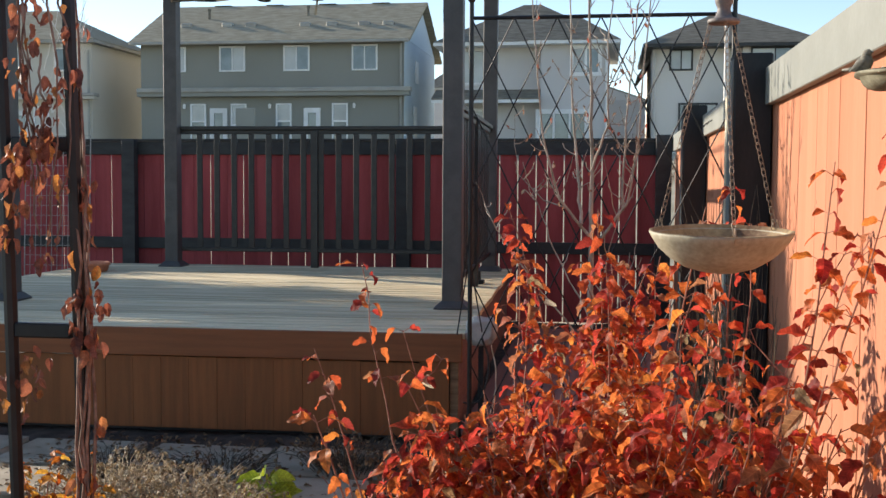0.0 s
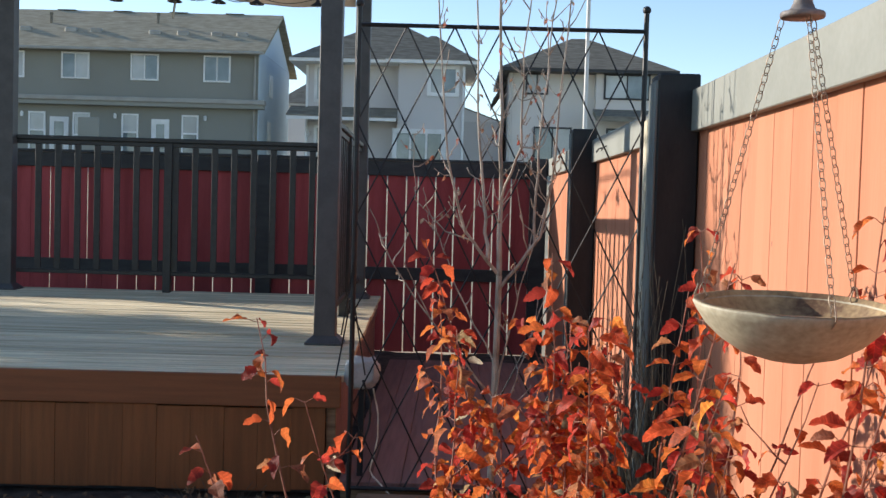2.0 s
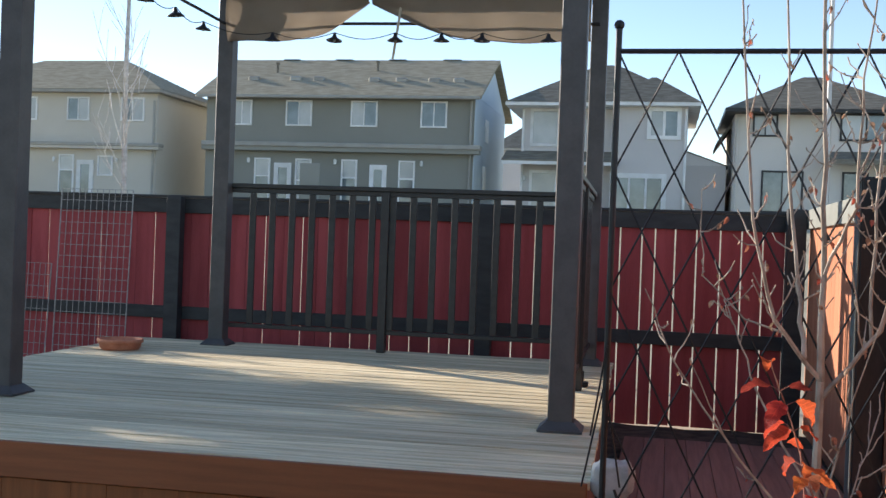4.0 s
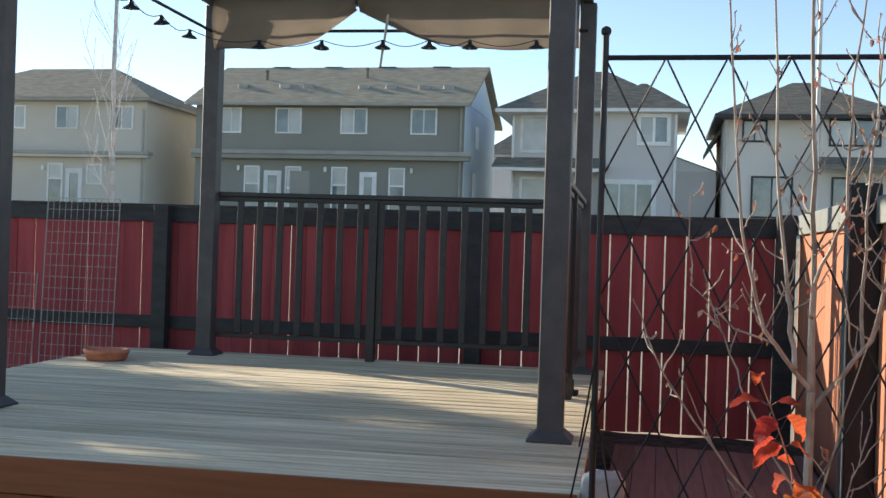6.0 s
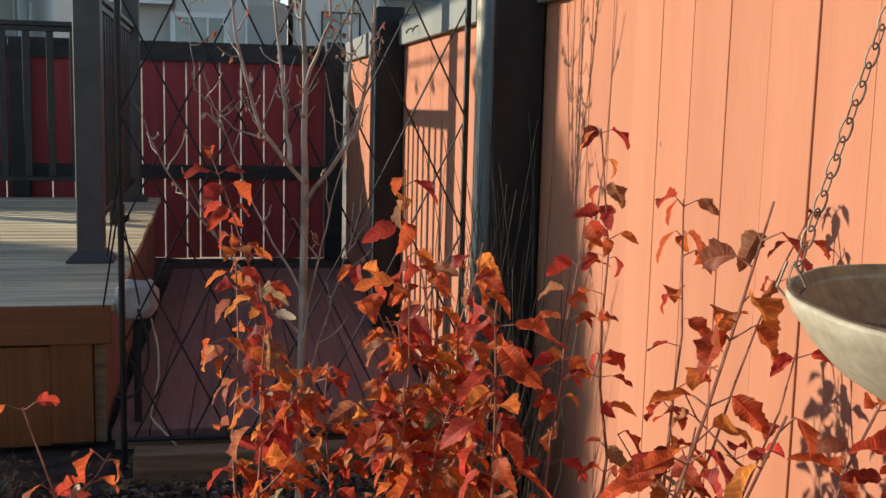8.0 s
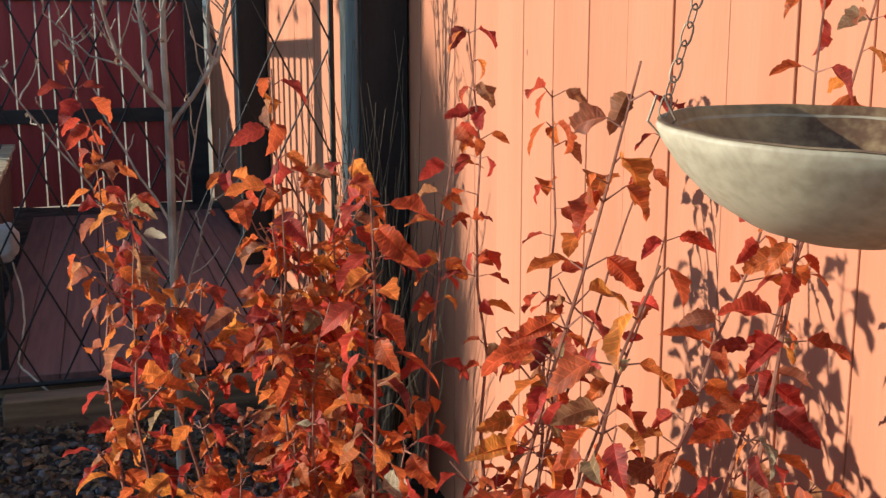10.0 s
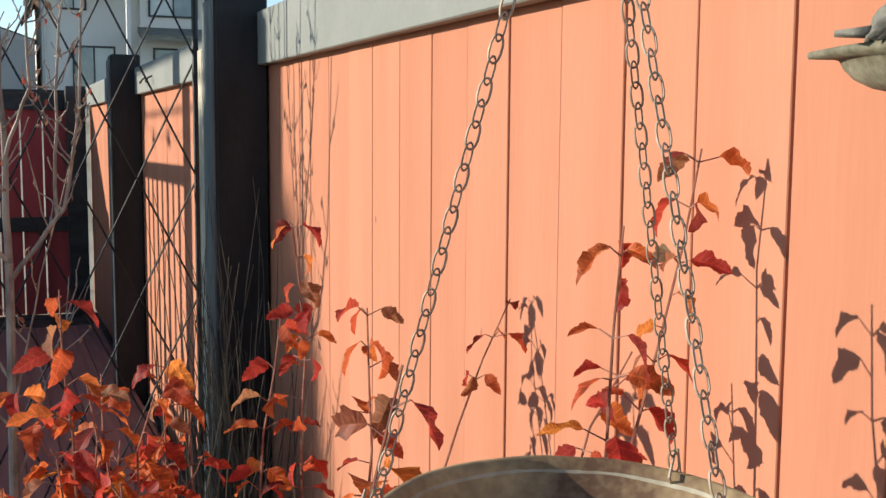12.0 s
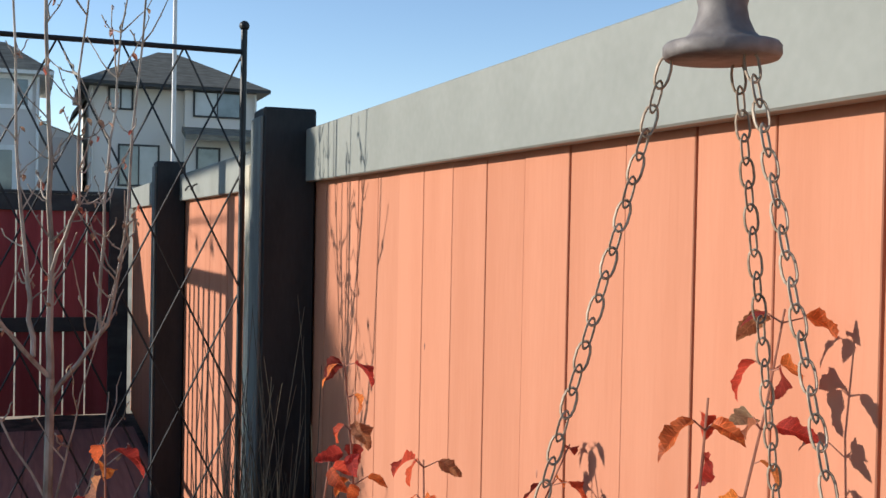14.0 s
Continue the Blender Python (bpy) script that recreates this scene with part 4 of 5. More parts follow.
def build_house_taupe():
    h = thing("house", "taupe two-storey house with hipped shingle roof", "house", "row of houses")
    x0, x1 = -27.5, -18.42
    part("wall", bbox(x0, x1, HY, 43.2, 0, 6.5), M_WALL_A, h)
    hip_roof(h, x0 - 0.3, x1 + 0.30, HY - 0.4, 43.4, 6.58, 8.12, 3.05, M_ROOF)
    part("belt_roof", bbox(x0, x1 + 0.3, HY - 0.4, HY - 0.002, 4.50, 4.62, 0.02), M_BAND, h)
    part("belt_soffit", bbox(x0, x1 + 0.26, HY - 0.36, HY - 0.004, 4.40, 4.498), M_WALL_A, h)
    for a, b in ((-21.97, -21.17), (-19.80, -18.98), (-24.1, -23.3)):
        window(h, a, b, 5.50, 6.26, HY, M_WHITE, True, "right")
    sash(h, -22.24, -21.73, 2.6, 4.14, HY, 3.62, "left")
    window(h, -20.67, -20.17, 3.48, 4.12, HY, M_WHITE, False, "both")
    house_door(h, -21.55, -20.88, 4.0, HY)
    for x in (-22.47, -19.95):
        wall_lamp(h, x, 4.0, HY)
    bm = bmesh.new()
    tube(bm, [(x1 - 0.1, HY - 0.06, 6.2), (x1 - 0.1, HY - 0.06, 0)], 0.045)
    part("downpipe", bm, M_BAND, h)


def build_outbuildings():
    g = thing("house", "distant pale house behind the dark duplex", "house", "row of houses")
    part("wall", bbox(-9.5, -5.9, 60, 66, 0, 6.6), M_WALL_C, g)
    hip_roof(g, -9.9, -5.5, 59.6, 66.4, 6.7, 8.6, 2.0, M_ROOF2)


build_house_dark()
build_house_grey()
build_house_beige()
build_house_taupe()
build_outbuildings()


def build_lamp_pole():
    p = thing("lamp_pole", "slim pale metal street pole behind the fence", "pole")
    bm = bmesh.new()
    tube(bm, [(2.77, 22.4, -0.1), (2.77, 22.4, 3.0), (2.77, 22.4, 7.5)], [0.05, 0.045, 0.036], 10)
    part("pole", bm, M_POLE, p)


build_lamp_pole()


# ---- trees and plants ----
def grow(bm, p, d, r, length, depth, rnd, spread=0.6, up=0.25, taper=0.35, tips=None, min_r=0.0012):
    n = 5
    pts, rad = [Vector(p)], [r]
    d = Vector(d).normalized()
    for i in range(n):
        d = (d + Vector((rnd.uniform(-1, 1), rnd.uniform(-1, 1), rnd.uniform(-0.3, 1) * 1)) * 0.12 + Vector((0, 0, up * 0.1))).normalized()
        pts.append(pts[-1] + d * length / n)
        rad.append(max(min_r, r * (1 - (1 - taper) * (i + 1) / n)))
    tube(bm, pts, rad, 5 if r < 0.02 else 8)
    if tips is not None and depth == 0:
        tips.append((pts[-1], d))
    if depth > 0:
        for i in range(2, n + 1):
            for _ in range(1 if rnd.random() < 0.75 else 2):
                a = rnd.uniform(0, 2 * math.pi)
                side = Vector((math.cos(a), math.sin(a), 0.25))
                nd = (d * (1 - spread) + side * spread).normalized()
                grow(bm, pts[i], nd, max(min_r, rad[i] * 0.6), length * rnd.uniform(0.4, 0.65), depth - 1, rnd, spread, up, taper, tips, min_r)


def build_birch():
    rnd = random.Random(21)
    t = thing("birch_tree", "bare white-barked birch behind the fence", "tree", at=(-8.1, 16.0, -0.03))
    bm = bmesh.new()
    tube(bm, [(0, 0, 0), (0.02, 0, 2.0), (-0.02, 0.02, 4.0), (0.03, 0, 7.0)], [0.055, 0.045, 0.035, 0.015], 8)
    part("trunk", bm, M_BIRCH, t)
    bm = bmesh.new()
    for i in range(15):
        z = rnd.uniform(1.5, 6.2)
        a = rnd.uniform(0, 2 * math.pi)
        grow(bm, (0, 0, z), (math.cos(a) * 0.6, math.sin(a) * 0.6, 0.9), 0.013 * (1 - z / 9), rnd.uniform(0.7, 1.4) * (1.15 - z / 9), 1, rnd, 0.45, 0.5, 0.3, None, 0.004)
    part("crown", bm, M_BIRCH, t)


build_birch()


def build_sapling():
    rnd = random.Random(12)
    t = thing("sapling", "young multi-stemmed bare sapling with a few withered leaves", "tree", at=(0.335, 4.13, 0))
    bm = bmesh.new()
    tube(bm, [(0, 0, 0), (0.004, 0.005, 0.5), (0.01, 0, 0.90), (0.012, 0, 1.14)], [0.0145, 0.013, 0.012, 0.011], 8)
    part("trunk", bm, M_BARK, t)
    tips = []
    # each leader: where it leaves the trunk, two points on its way, its tip and its thickness
    leaders = (
        ((0.011, 1.14), (0.011, 1.40), (0.0, 1.80), (-0.02, 2.75), 0.0125, 0.02),
        ((0.008, 1.16), (-0.111, 1.305), (-0.177, 1.553), (-0.245, 2.40), 0.0085, -0.16),
        ((-0.03, 1.21), (-0.044, 1.392), (-0.077, 1.753), (-0.10, 2.60), 0.0085, 0.17),
        ((0.007, 1.10), (0.146, 1.291), (0.187, 1.541), (0.24, 2.45), 0.0085, -0.08),
        ((0.13, 1.262), (0.138, 1.594), (0.169, 1.926), (0.22, 2.40), 0.006, 0.14),
        ((0.012, 1.423), (0.072, 1.592), (0.064, 1.896), (0.125, 2.45), 0.006, -0.20),
        ((-0.005, 0.74), (-0.183, 0.95), (-0.354, 1.192), (-0.432, 1.372), 0.0055, -0.12),
        ((0.0, 0.86), (-0.136, 1.107), (-0.20, 1.28), (-0.229, 1.345), 0.0045, 0.10),
        ((-0.08, 1.27), (-0.178, 1.30), (-0.288, 1.408), (-0.298, 1.633), 0.004, 0.06),
        ((0.002, 0.70), (0.048, 0.952), (0.08, 1.121), (0.19, 1.50), 0.0045, -0.10),
        ((0.004, 0.55), (0.07, 0.75), (0.12, 0.90), (0.16, 1.02), 0.0045, 0.10),
    )
    leaf_bits = []
    for a, b1, b2, e, r, dy in leaders:
        ctrl = [Vector((a[0], 0, a[1])), Vector((b1[0], dy * 0.4, b1[1])), Vector((b2[0], dy * 0.75, b2[1])), Vector((e[0], dy, e[1]))]
        ctrl = [Vector((c.x * 1.05, c.y, 1.40 + (c.z - 1.40) * 1.055)) for c in ctrl]
        pts = []
        for p, q in zip(ctrl, ctrl[1:]):
            pts += curve_pts(p, q, (0, 0, 0), 4, rnd, 0.005)[:-1]
        pts.append(ctrl[-1])
        n = len(pts) - 1
        bm = bmesh.new()
        tube(bm, pts, [max(0.0016, 0.88 * r * (1 - 0.72 * i / n)) for i in range(n + 1)], 6)
        for i in range(3, n + 1):
            for _ in range(3 if e[1] > 2 else 1):
                if rnd.random() < 0.25:
                    continue
                ang = rnd.uniform(0, 2 * math.pi)
                k = rnd.uniform(0.25, 1.4)
                end = pts[i] + Vector((math.cos(ang) * 0.08, math.sin(ang) * 0.08, rnd.uniform(0.03, 0.17))) * k
                q = curve_pts(pts[i], end, (0, 0, -0.012), 4, rnd, 0.006)
                tube(bm, q, [0.003, 0.0026, 0.0022, 0.0018, 0.0019], 4)
                # swollen buds along the twig
                for p in q[1:]:
                    if rnd.random() < 0.5:
                        o = Vector((rnd.uniform(-1, 1), rnd.uniform(-1, 1), 0.8)).normalized()
                        tube(bm, [p, p + o * 0.004, p + o * 0.009], [0.0018, 0.0026, 0.0006], 4)
                for p in q[2:]:
                    if rnd.random() < 0.26:
                        v, f = leaf_geometry("plain", rnd)
                        leaf_bits.append((v, f, leaf_pose(p, (rnd.uniform(-1, 1), rnd.uniform(-1, 1), -0.2), rnd.uniform(0.013, 0.028), rnd, 1.0)))
        part("branch", bm, M_BARK, t)
    joined("withered_leaves", leaf_bits, M_TANLEAF, t, "few curled tan and red leaves", "stuff")


build_sapling()


def build_shrub():
    rnd = random.Random(33)
    s = thing("shrub", "autumn shrub with red and orange lobed leaves on thin upright stems", "shrub", at=(0.45, 2.25, 0))
    base = Vector((0.45, 2.25, 0))
    # tip of each stem; tall sprigs first
    tall = [(-0.196, 2.29, 1.17), (-0.26, 2.05, 0.99), (0.12, 2.95, 1.30), (0.387, 2.43, 1.305), (0.745, 2.66, 1.36), (0.76, 2.35, 1.275),
            (1.01, 2.00, 1.485), (0.86, 1.90, 1.415), (0.59, 1.79, 1.325), (1.03, 2.50, 1.25), (0.56, 1.70, 1.17), (0.96, 2.06, 1.26), (0.72, 2.66, 1.22), (0.16, 2.85, 1.18), (0.41, 1.98, 1.20)]
    dense = [(0.20, 2.62, 1.12), (0.45, 2.60, 1.16), (0.60, 2.75, 1.10), (0.42, 2.50, 1.18), (0.50, 2.55, 1.14), (0.55, 2.70, 1.17), (0.38, 2.42, 1.10), (0.47, 2.66, 1.05), (-0.12, 2.45, 0.98),
             (0.43, 2.35, 1.0), (0.70, 2.15, 1.02), (0.88, 2.25, 1.08), (-0.02, 1.98, 0.92),
             (-0.18, 1.88, 0.74),
             (0.30, 2.80, 0.95), 
             (-0.10, 2.10, 0.6), (0.12, 2.35, 0.6), (0.40, 2.3, 0.75),
             (0.28, 2.5, 0.8), (-0.3, 2.5, 0.6), (0.2, 2.05, 0.55), (0.55, 2.6, 0.7),
             (0.66, 2.30, 0.76), (0.55, 2.20, 0.74), (0.75, 2.20, 0.72), (0.35, 2.15, 0.74), (0.20, 2.20, 0.72), (0.05, 2.10, 0.68), (0.45, 2.45, 0.76), (0.25, 2.35, 0.76), (-0.15, 2.30, 0.60)]
    # a thick low front, nearest the path
    front = []
    for i in range(46):
        x, y = -0.06 + 0.98 * ((i * 0.618) % 1.0), 1.36 + 0.74 * ((i * 0.377) % 1.0)
        front.append((x, y, 1.06 - 0.26 * (y - 1.36) + rnd.uniform(-0.09, 0.03) - 0.25 * max(0.0, 0.15 - x)))
    kinds = [leaf_mesh("leaf", "lobed", 100 + i, M_LEAF) for i in range(10)]
    geoms = [leaf_geometry("lobed", random.Random(100 + i)) for i in range(10)]
    bits, count = [], 0

    def leafy(bm, pts, start, gap, lo, hi, single):
        """Leaves by turns along a stem, each on a short stalk, hanging outwards."""
        nonlocal count
        total = sum((q - p).length for p, q in zip(pts, pts[1:]))
        at, j = start * total, rnd.randrange(6)
        run = 0.0
        for p0, p1 in zip(pts, pts[1:]):
            seg = (p1 - p0).length
            while at < run + seg:
                p = p0.lerp(p1, (at - run) / seg)
                for _ in range(rnd.choice((1, 2, 2, 3))):
                    a = j * 2.4 + rnd.uniform(-0.7, 0.7)
                    j += 1
                    out = Vector((math.cos(a), math.sin(a), rnd.uniform(0.1, 0.9))).normalized()
                    q = p + out * rnd.uniform(0.008, 0.026)
                    tube(bm, [p, q], [0.0011, 0.0008], 4)
                    flat = Vector((out.x, out.y, rnd.uniform(-0.6, 0.35)))
                    size = rnd.uniform(lo, hi) * (1.0 if p.y < 1.9 or p.x > 0.58 else 1.1)
                    m = Matrix.Translation(-base) @ leaf_pose(q, flat, size, rnd, 0.32)
                    g = rnd.randrange(10)
                    if single and count < 290 and p.y > 1.95:
                        piece("leaf", kinds[g], s, m)
                        count += 1
                    else:
                        bits.append((*geoms[g], m))
                at += (2.8 if p.x > 0.58 and p.y > 1.9 else 2.0) * gap * rnd.uniform(0.5, 1.5)
            run += seg
    for k, tip in enumerate(tall + dense + front):
        high = k < len(tall)
        tip = Vector(tip)
        root = base + Vector((rnd.uniform(-0.22, 0.26), rnd.uniform(-0.22, 0.25), -0.01))
        root = root.lerp(Vector((tip.x, tip.y, 0)), 0.6 if tip.x < 0.85 else 0.35)
        bend = Vector((rnd.uniform(-0.05, 0.05), rnd.uniform(-0.05, 0.05), 0.05)) + (tip - root).cross(Vector((0, 0, 1))) * rnd.uniform(-0.05, 0.05)
        pts = curve_pts(root, tip, bend, 12, rnd, 0.007)
        pts[-1] += Vector((rnd.uniform(-0.012, 0.012), rnd.uniform(-0.012, 0.012), -0.006))
        bm = bmesh.new()
        tube(bm, pts, [0.0046 * (1 - 0.75 * i / 12) for i in range(13)], 5)
        if high:
            if tip.x < -0.15:
                leafy(bm, pts, 0.76, 0.0145, 0.028, 0.05, True)
            elif tip.x > 1.02:
                leafy(bm, pts, 0.90, 0.018, 0.026, 0.042, True)
            elif tip.x > 0.85:
                leafy(bm, pts, 0.62, 0.0145, 0.033, 0.060, True)
            else:
                leafy(bm, pts, 0.60, 0.0145 if tip.x < 0.5 else 0.0155, 0.033, 0.059, True)
        else:
            if tip.x < -0.05:
                leafy(bm, pts, 0.55, 0.042, 0.026, 0.048, False)
            else:
                leafy(bm, pts, 0.42, (0.027 if tip.x < 0.2 else 0.021) if tip.x < 0.6 else 0.029, 0.033, 0.064, tip.z > 1.0)
        # short side shoots below
        for _ in range(2 if high or tip.x > 0.6 or tip.x < -0.05 else (4 if tip.x < 0.2 else 6)):
            i = rnd.randrange(4, 8 if high else 11)
            a = rnd.uniform(0, 2 * math.pi)
            end = pts[i] + Vector((math.cos(a) * 0.10, math.sin(a) * 0.10, rnd.uniform(0.06, 0.16))) * rnd.uniform(0.6, 1.25)
            if end.x > 1.03:
                continue
            q = curve_pts(pts[i], end, (0, 0, -0.015), 4, rnd, 0.005)
            tube(bm, q, [0.0022, 0.0019, 0.0016, 0.0013, 0.001], 4)
            leafy(bm, q, 0.2, 0.018, 0.030, 0.057, False)
        bm.transform(Matrix.Translation(-base))
        part("stem", bm, M_STEM, s)
    joined("foliage", bits, M_LEAF_ISL, s, "dense red and orange lobed leaves", "stuff")


build_shrub()


def build_dry_grass():
    rnd = random.Random(41)
    g = thing("grass_clump", "clump of dark dry grass stalks against a fence post", "grass", at=(0.86, 3.95, 0))
    for i in range(200):
        bm = bmesh.new()
        a, r = rnd.uniform(0, 2 * math.pi), rnd.uniform(0, 0.085)
        b = Vector((math.cos(a) * r, math.sin(a) * r * (1.6 if i < 80 else 2.1) - (0.0 if i < 80 else 0.05), 0))
        h = rnd.uniform(0.45, 1.0) if i > 40 else rnd.uniform(0.95, 1.38)
        e = b * 2.2 + Vector((rnd.uniform(-0.08, 0.06), rnd.uniform(-0.1, 0.1), h))
        q = curve_pts(b, e, (rnd.uniform(-0.07, 0.07), rnd.uniform(-0.07, 0.07), 0.02), 5, rnd, 0.008)
        w = 1.0 if i < 80 else 1.3
        tube(bm, q, [0.003 * w, 0.0028 * w, 0.0024 * w, 0.002 * w, 0.0016 * w, 0.001], 3)
        part("blade", bm, M_DRYGRASS, g)


build_dry_grass()


# ---- garden floor in front of the deck ----
def build_patio():
    rnd = random.Random(51)
    p = thing("patio", "grey concrete stepping slabs set in soil before the deck", "paving", kind="structure")
    k = 0
    for i, x in enumerate((-3.5, -2.85, -2.2, -1.55, -0.92)):
        for j, y in enumerate((4.12, 4.66)):
            bm = bbox(-0.3, 0.3, -0.235, 0.235, -0.03, 0.03, 0.012)
            for v in bm.verts:
                v.co += Vector((rnd.uniform(-0.012, 0.012), rnd.uniform(-0.012, 0.012), 0))
            ob = part("slab", bm, M_SLAB, p)
            ob.matrix_basis = pose(x + rnd.uniform(-0.02, 0.02), y + rnd.uniform(-0.02, 0.02), rnd.uniform(-0.006, 0.002), rnd.uniform(-1, 1), rnd.uniform(-1, 1), rnd.uniform(-4, 4))


def build_litter():
    rnd = random.Random(52)
    bits = []
    for i in range(5200):
        x, y = (rnd.uniform(-2.4, 0.95), rnd.gauss(4.45, 0.42)) if i % 2 else (rnd.uniform(-0.6, 1.0), rnd.uniform(2.2, 4.85))
        if y > 5.1 or x > 1.02:
            continue
        v, f = leaf_geometry("plain" if i % 3 else "lobed", rnd)
        a = rnd.uniform(0, 2 * math.pi)
        bits.append((v, f, Matrix.Translation((x, y, rnd.uniform(0.0, 0.03))) @ pose(0, 0, 0, rnd.uniform(-30, 30), rnd.uniform(-30, 30), math.degrees(a)) @ Matrix.Scale(rnd.uniform(0.02, 0.05), 4)))
    ob = joined("leaf_litter", bits, M_LITTER)
    tagged(ob, "brown fallen leaves scattered over the soil", "leaf litter", kind="stuff")
    bits = []
    ico = bmesh.new()
    bmesh.ops.create_icosphere(ico, subdivisions=1, radius=1)
    v = [x.co[:] for x in ico.verts]
    f = [tuple(q.index for q in x.verts) for x in ico.faces]
    ico.free()
    for i in range(700):
        x, y = rnd.uniform(-0.3, 0.98), rnd.uniform(2.8, 4.82)
        s = rnd.uniform(0.008, 0.026)
        bits.append((v, f, Matrix.Translation((x, y, 0.004)) @ pose(0, 0, 0, 0, 0, rnd.uniform(0, 180)) @ Matrix.Diagonal((s, s * rnd.uniform(0.6, 1), s * 0.5, 1))))
    ob = joined("pebbles", bits, M_STONE)
    tagged(ob, "dark pebbles scattered in the garden bed", "pebbles", kind="stuff")


def build_spent_perennials():
    rnd = random.Random(53)
    tan, dark = "tan spent perennial with dry flower heads by the stepping slabs", "dark withered perennial clump beside the deck"
    for (x, y), n, h, spread, lab in (((-1.62, 3.88), 260, 0.17, 0.24, tan), ((-1.33, 3.80), 260, 0.16, 0.22, tan), ((-1.08, 3.74), 160, 0.14, 0.16, tan), ((-0.78, 4.55), 260, 0.17, 0.22, dark), ((-1.35, 4.38), 170, 0.10, 0.24, dark), ((-1.9, 4.40), 170, 0.10, 0.24, dark)):
        g = thing("dried_perennial", lab, "plant", "spent perennials", at=(x, y, 0))
        bm = bmesh.new()
        heads = []
        for i in range(n):
            a, r = rnd.uniform(0, 2 * math.pi), spread * math.sqrt(rnd.random())
            b = Vector((math.cos(a) * r * 0.6, math.sin(a) * r * 0.6, 0))
            e = b + Vector((math.cos(a) * r * 0.7 + rnd.uniform(-0.05, 0.05), math.sin(a) * r * 0.7 + rnd.uniform(-0.05, 0.05), h * rnd.uniform(0.4, 1.1)))
            q = curve_pts(b, e, (0, 0, 0.025), 3, rnd, 0.014)
            tube(bm, q, [0.0018, 0.0016, 0.0014, 0.001], 3)
            if lab == tan or i % 2:
                for _ in range(5):
                    d = (rnd.uniform(-1, 1), rnd.uniform(-1, 1), rnd.uniform(-0.6, 0.8))
                    heads.append((*leaf_geometry("plain", rnd), leaf_pose(q[-1] - Vector((0, 0, rnd.uniform(0, 0.03))), d, rnd.uniform(0.010, 0.026), rnd, 0.3)))
        part("tuft", bm, M_DRYGRASS if lab == dark else M_STRAW, g)["kind"] = "stuff"
        joined("seed_head", heads, M_LITTER if lab == dark else M_HUSK, g, "", "stuff")
    # orange leaves low beside the arch
    g = thing("low_shrub", "low plant with orange and yellow autumn leaves", "plant", at=(-1.50, 3.05, 0))
    bits = []
    bm = bmesh.new()
    for i in range(26):
        a = i * 2.4
        e = Vector((math.cos(a) * rnd.uniform(0.05, 0.26), math.sin(a) * rnd.uniform(0.05, 0.2), rnd.uniform(0.16, 0.46)))
        q = curve_pts((0, 0, -0.01), e, (0, 0, 0.03), 5, rnd, 0.006)
        tube(bm, q, [0.003, 0.0026, 0.0022, 0.0018, 0.0014, 0.001], 4)
        for p in q[2:]:
            for _ in range(3):
                bits.append((*leaf_geometry("lobed", rnd), leaf_pose(p, (rnd.uniform(-1, 1), rnd.uniform(-1, 1), 0.2), rnd.uniform(0.03, 0.06), rnd, 0.5)))
    part("stem", bm, M_STEM, g)
    joined("foliage", bits, M_ORANGE, g, "orange and yellow leaves", "stuff")
    g = thing("green_plant", "small plant with broad lime green leaves", "plant", at=(-0.99, 3.98, 0))
    meshes = [leaf_mesh("leaf", "plain", 300 + i, M_LIME) for i in range(3)]
    for i in range(16):
        a = i * 2.4
        m = leaf_pose(Vector((0.02 * math.cos(a), 0.02 * math.sin(a), 0.05 + 0.006 * i)), (math.cos(a), math.sin(a), 0.5), rnd.uniform(0.095, 0.155), rnd, 0.5)
        piece("leaf", meshes[i % 3], g, m)
    bm = bmesh.new()
    tube(bm, [(0, 0, -0.01), (0, 0, 0.14)], 0.004)
    part("stem", bm, M_LIME, g)


build_patio()
build_litter()
build_spent_perennials()


# ---- hanging bowl, bell and bracket ----
BELL = Vector((0.594, 1.525, 1.6335))
BOWL = Vector((0.596, 1.523, 1.283))
TILT = Matrix.Translation(BOWL) @ pose(0, 0, 0, 3.0, 0, 0) @ Matrix.Translation(-BOWL)     # it hangs a little low on the near side
NX = 0.905                                           # face of the near post
RIGHT, AHEAD = Vector((0.8, -0.59, 0)).normalized(), Vector((0.59, 0.8, 0)).normalized()


def chain_bm(a, b, pitch=0.0112, length=0.0150, width=0.0064, wire=0.00068):
    bm = bmesh.new()
    a, b = Vector(a), Vector(b)
    n = max(2, round((b - a).length / pitch))
    d = (b - a).normalized()
    s0 = d.orthogonal().normalized()
    s1 = d.cross(s0)
    for i in range(n):
        c = a.lerp(b, (i + 0.5) / n)
        s = (s0 if i % 2 else s1) * 0.94 + (s1 if i % 2 else s0) * 0.34
        s.normalize()
        w = d.cross(s)
        ring = []
        for k in range(14):
            t = 2 * math.pi * k / 14
            ring.append((c + d * math.copysign(abs(math.cos(t)) ** 0.75, math.cos(t)) * length / 2 + s * math.sin(t) * width / 2, d * math.cos(t) + s * math.sin(t)))
        vs = [[bm.verts.new(p + wire * (math.cos(q) * nrm.normalized() + math.sin(q) * w)) for q in (0, 1.571, 3.142, 4.712)] for p, nrm in ring]
        for k in range(14):
            r0, r1 = vs[k], vs[(k + 1) % 14]
            for q in range(4):
                bm.faces.new((r0[q], r1[q], r1[(q + 1) % 4], r0[(q + 1) % 4]))
    return bm


